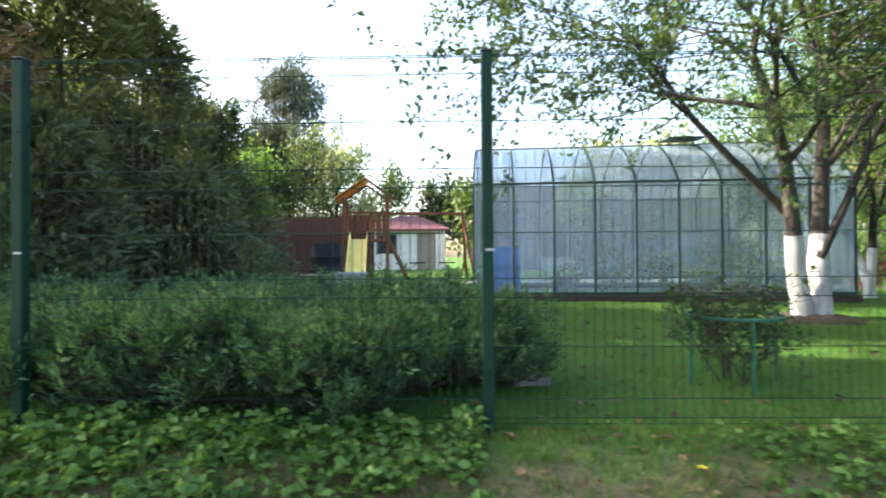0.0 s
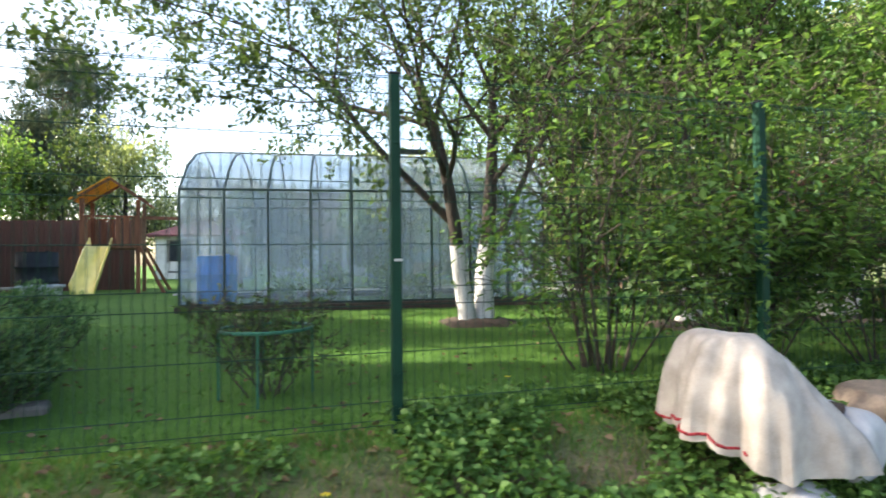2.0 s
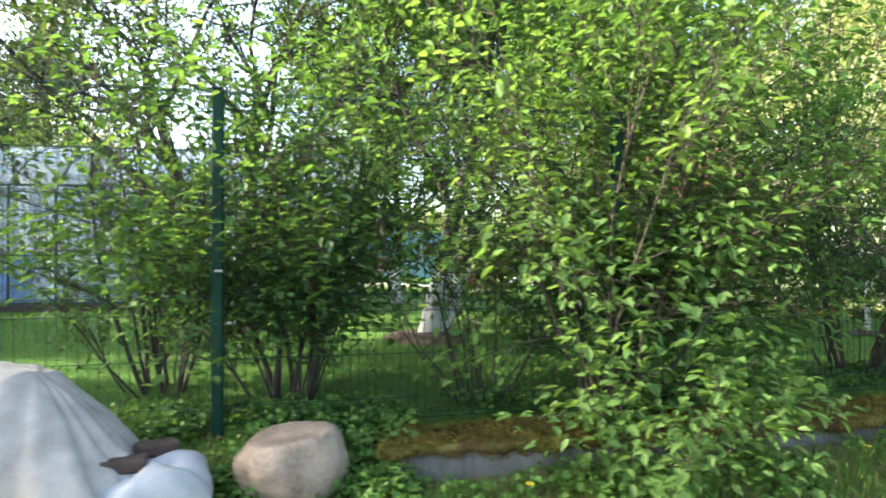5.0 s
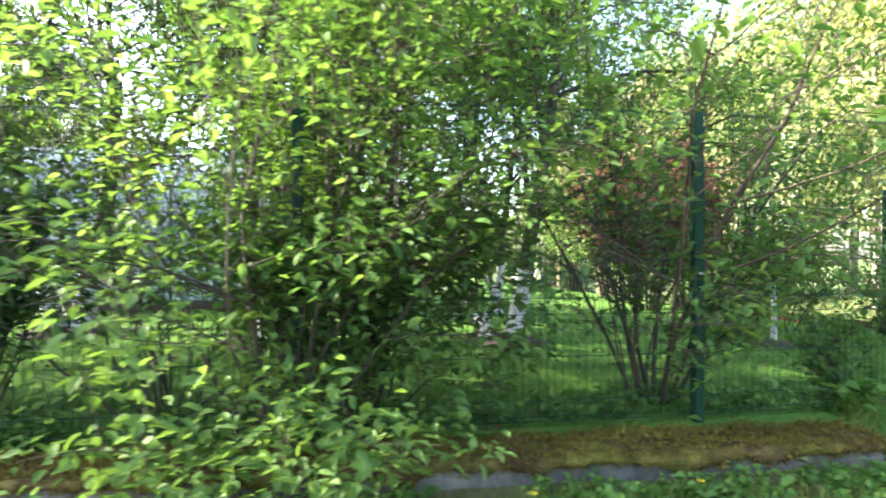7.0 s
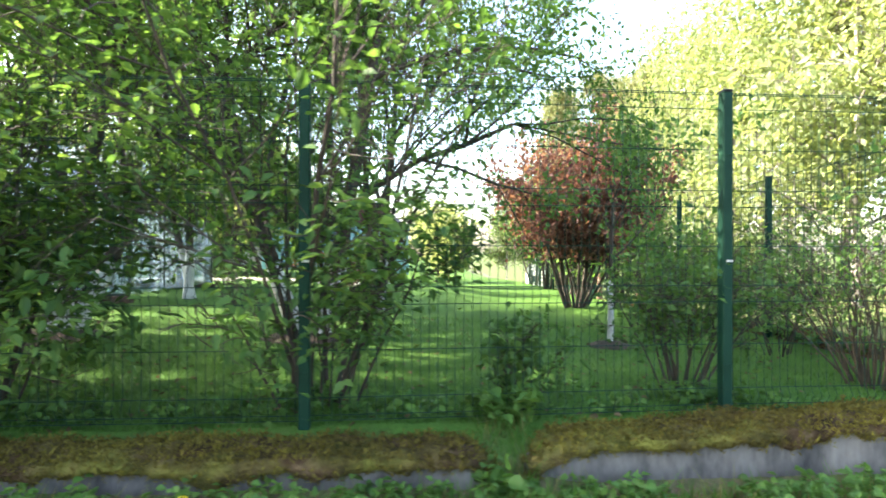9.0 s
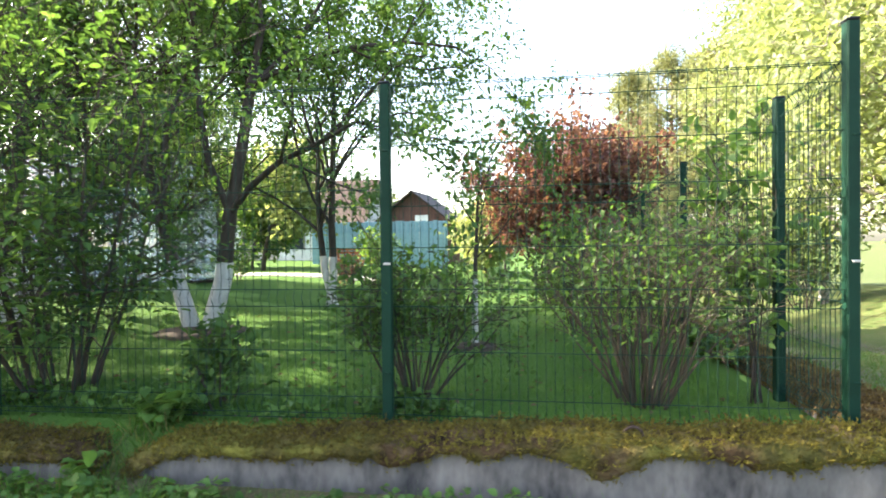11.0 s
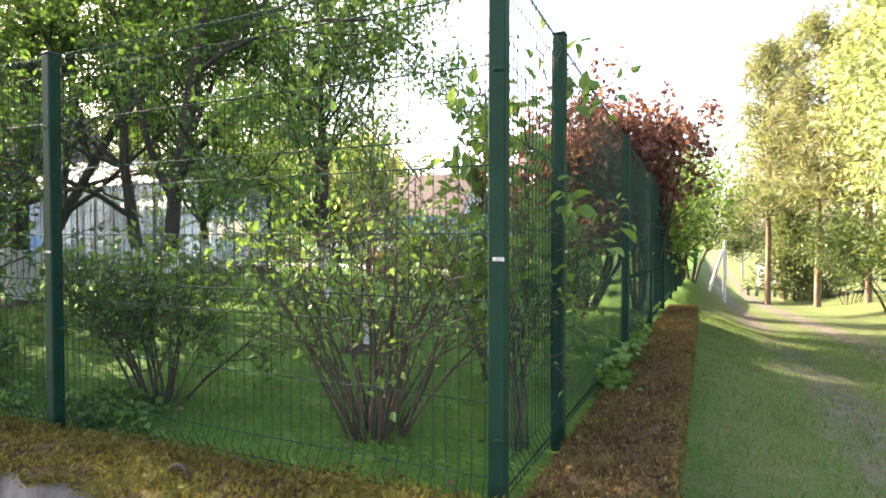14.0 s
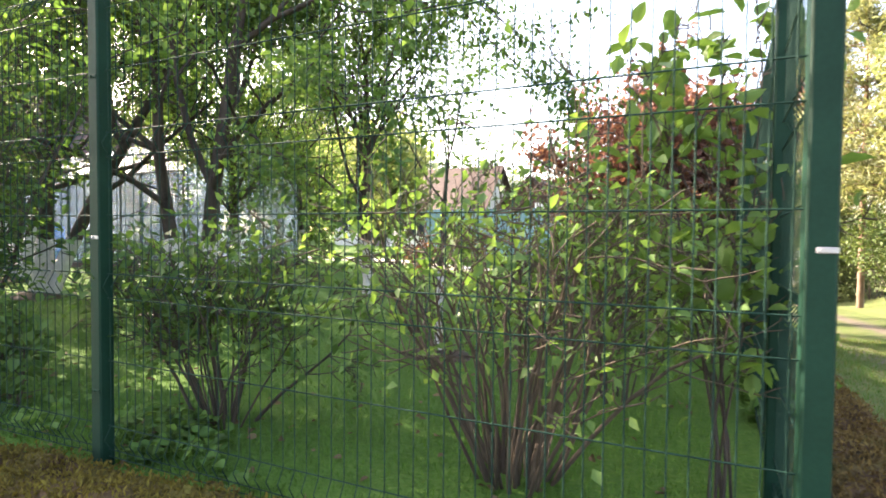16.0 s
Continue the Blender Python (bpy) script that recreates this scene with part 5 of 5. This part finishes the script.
def in_lane(rng, n):
    v, u = rng.uniform(0, 1, n) ** 1.5 * 14 - 2.5, rng.uniform(0.55, 3.4, n)
    v, u = v + rng.normal(0, 0.45, n), np.maximum(u + rng.normal(0, 0.3, n), 0.55)
    return CORNER.x + SIDE.x * v + out_side.x * u, CORNER.y + SIDE.y * v + out_side.y * u


blades("lawn_grass", "short mown green grass", 90000, in_garden, 0.02, 0.06, M_GRASS, 300, 0.004)
blades("verge_grass", "rough uneven verge grass with dry blades", 26000, in_verge, 0.02, 0.08, M_VERGE, 301)
blades("verge_weeds", "fresh green verge grass", 28000, in_verge, 0.02, 0.1, M_GRASS, 302)


def in_wall_foot(rng, n):
    x = rng.uniform(8.4, 17.6, n)
    gap = rng.random(n) < 0.06
    x = np.where(gap, rng.uniform(13.5, 13.78, n), x)
    y = np.array([front_y(a) for a in x]) - np.where(gap, rng.uniform(-0.1, 0.7, n), rng.uniform(0.55, 1.4, n))
    return x, y


blades("tall_grass", "tall uneven grass tufts at the wall's foot", 5200, in_wall_foot, 0.06, 0.19, M_GRASS, 305, 0.004)
blades("dry_grass", "tall dry straw blades at the wall's foot", 2600, in_wall_foot, 0.06, 0.17, M_VERGE, 306, 0.004)
blades("lane_weeds", "dry weedy grass beside the lane", 22000, in_lane, 0.02, 0.07, M_VERGE, 304, 0.004)
blades("lane_grass", "short grass beside the lane", 60000, in_lane, 0.02, 0.06, M_GRASS, 303, 0.004)


def herbs(name, label, count, box, h, leaf, mat, seed, dense=1.0):
    """Low leafy weeds: stalks with leaves at several heights."""
    rng = np.random.default_rng(seed)
    x0, x1, y0, y1 = box
    k = max(1, count // 9)
    px, py = rng.uniform(x0, x1, k), rng.uniform(y0, y1, k)
    keep = np.array([noise.noise((a * 1.4, b * 1.4, seed)) > -0.25 * dense for a, b in zip(px, py)])
    px, py = px[keep], py[keep]
    pz = np.array([ground_z(a, b + front_y(a)) for a, b in zip(px, py)])
    py = py + np.array([front_y(a) for a in px])
    hh = h * rng.uniform(0.4, 1.15, len(px))
    i = np.repeat(np.arange(len(px)), 9)
    u = rng.uniform(0.25, 1.0, len(i))
    c = np.stack([px[i] + rng.normal(0, 0.03, len(i)), py[i] + rng.normal(0, 0.03, len(i)), pz[i] + hh[i] * u], 1)
    d = np.stack([rng.normal(0, 1, len(i)), rng.normal(0, 1, len(i)), rng.uniform(-0.3, 0.5, len(i))], 1)
    ob = new(name, leaves_mesh(name, rng, c, d, leaf, leaf * 0.8, mat, oval=True))
    return tagged(ob, label, "weeds", kind="stuff")


herbs("ground_elder", "fresh green leafy weeds at the fence foot", 4300, (-1.5, 2.45, -0.55, 0.02), 0.13, 0.047, M_HERB, 310)
herbs("ground_elder", "fresh green leafy weeds around the sacks", 16500, (5.0, 8.6, -1.0, 0.3), 0.14, 0.042, M_HERB, 311, 1.2)
herbs("ground_elder", "sparse low weeds on the verge", 3600, (2.6, 5.4, -1.1, -0.05), 0.07, 0.04, M_HERB, 312, 0.2)
herbs("ground_elder", "low weeds before the mossy wall", 8000, (8.4, 17.4, -1.2, -0.5), 0.11, 0.042, M_HERB, 313)
herbs("ground_elder", "leafy weeds between wall and bushes", 2600, (8.4, 15.8, 0.05, 0.45), 0.12, 0.055, M_HERB, 314)
herbs("ground_elder", "tufts of broad weeds in the wall's gap", 420, (13.5, 13.8, -0.6, 0.1), 0.22, 0.08, M_HERB, 315)
herbs("ground_elder", "leafy weeds along the side wall", 620, (17.62, 17.8, 1.7, 5.0), 0.2, 0.08, M_HERB, 316)


def slab():
    t = thing("stone_slab", "flat grey stone at the edge of the junipers", "stone", at_ground(2.83, 0.95, 0.02), 12)
    box_part("stone", (-0.14, -0.1, -0.06), (0.14, 0.1, 0.03), M_CONC, t, 0.02)


slab()


def garden_path():
    """A pale concrete path across the far lawn, following the ground."""
    xs = [1.5 + 0.25 * i for i in range(46)]
    top = []
    for x in xs:
        y = 11.4 + 0.02 * x
        w = 0.5 + 0.03 * noise.noise((x, 3, 1))
        top += [(x, y - w, ground_z(x, y - w) + 0.035), (x, y + w, ground_z(x, y + w) + 0.035)]
    n = len(top)
    verts = top + [(x, y, z - 0.12) for x, y, z in top]
    faces = []
    for k in range(len(xs) - 1):
        a = 2 * k
        faces += [(a, a + 2, a + 3, a + 1), (n + a + 1, n + a + 3, n + a + 2, n + a), (a + 2, a, n + a, n + a + 2), (a + 1, a + 3, n + a + 3, n + a + 1)]
    ob = new("garden_path", mesh_of("garden_path", verts, faces, surface("pale_concrete", (0.3, 0.29, 0.26), (0.5, 0.48, 0.44), 4, 0.9), True))
    tagged(ob, "pale concrete path crossing the sunny lawn", "path", kind="structure")


garden_path()
woody("red_shrub", "small red-leaved shrub beside the garden path", "bush", at_ground(11.7, 9.6), fan_stems(np.random.default_rng(400), 7, 0.12, 0.7, 0.45, 0.008), 700, 0.07, M_RED, 400, M_STEM, 1, 0.07, 0, 2, 0.45)

house("brick_house", "tall brown brick house behind the thujas", (-10.5, 10.0, 0.2), 6, 6.0, 7.0, 4.3, 7.6, M_BROWNFENCE, M_ROOFBROWN, (("window", 1.4, 2.9, 1.0, 1.2), ("window", -1.2, 2.9, 1.0, 1.2)), False)
for i, (x, y) in enumerate(((4.3, 6.7), (5.0, 6.6), (5.9, 6.7), (6.6, 6.5), (7.4, 6.6), (8.1, 6.5))):
    woody("greenhouse_plant", "young green plant growing inside the greenhouse", "plant", at_ground(x, y), fan_stems(np.random.default_rng(420 + i), 4, 0.08, 0.55 + 0.1 * (i % 3), 0.3, 0.008), 320, 0.08, M_BRIGHT, 420 + i, M_STEM, 1, 0.06, 0, 2, 0.4, group="plants in the greenhouse")
thuja("roadside_shrub", "dark dense evergreen shrub beside the lane's end", at_ground(24.7, 34.0), 5.2, 2.3, 9000, 430, M_THUJA, 0.3, 0.0, "bush")


# ---- fallen leaves and litter ----
def litter(name, label, count, where, size, colours, seed):
    """Dry leaves lying flat on the ground."""
    rng = np.random.default_rng(seed)
    x, y = where(rng, count)
    c = np.array([(a, b, ground_z(a, b) + 0.012) for a, b in zip(x, y)])
    d = np.stack([rng.normal(0, 1, len(c)), rng.normal(0, 1, len(c)), rng.normal(0, 0.15, len(c))], 1)
    ob = new(name, leaves_mesh(name, rng, c, d, size, size * 0.6, leafy(name, colours, 0.1, 0.8, 0.1), oval=True))
    tagged(ob, label, "leaf litter", kind="stuff")


litter("dry_leaves", "scattered dry brown leaves on the verge", 2600, in_verge, 0.05, [(0.07, 0.045, 0.025), (0.14, 0.095, 0.055), (0.24, 0.18, 0.11)], 501)
litter("dry_leaves", "scattered dry leaves in the garden grass", 1400, in_garden, 0.045, [(0.06, 0.04, 0.025), (0.12, 0.085, 0.05), (0.2, 0.15, 0.09)], 502)


# ---- dandelions ----
def dandelions():
    spots = ((5.9, 0.62), (5.6, -0.25), (4.6, -0.5), (3.4, -0.42), (9.1, -0.75), (11.2, -0.7), (12.1, -0.66))
    for x, y in spots:
        t = thing("dandelion", "yellow dandelion flower in the grass", "flower", at_ground(x, y), 0, "dandelions on the verge")
        bm = bmesh.new()
        add_rod(bm, (0, 0, 0), (0.01, 0, 0.09), 0.002, None, 5)
        part("stalk", bm_mesh("stalk", bm, M_HERB), t)
        bm = bmesh.new()
        for k in range(14):
            a = 2 * math.pi * k / 14
            v = [bm.verts.new((0.01 + r * math.cos(a + o), r * math.sin(a + o), 0.09 + z)) for r, o, z in ((0.003, 0, 0), (0.018, -0.16, 0.006), (0.022, 0, 0.004), (0.018, 0.16, 0.006))]
            bm.faces.new(v)
        part("petal_head", bm_mesh("petal_head", bm, M_PETAL), t, "yellow petals")


M_PETAL = surface("petal_yellow", (0.6, 0.45, 0.02), (0.8, 0.62, 0.04), 30, 0.7)
dandelions()
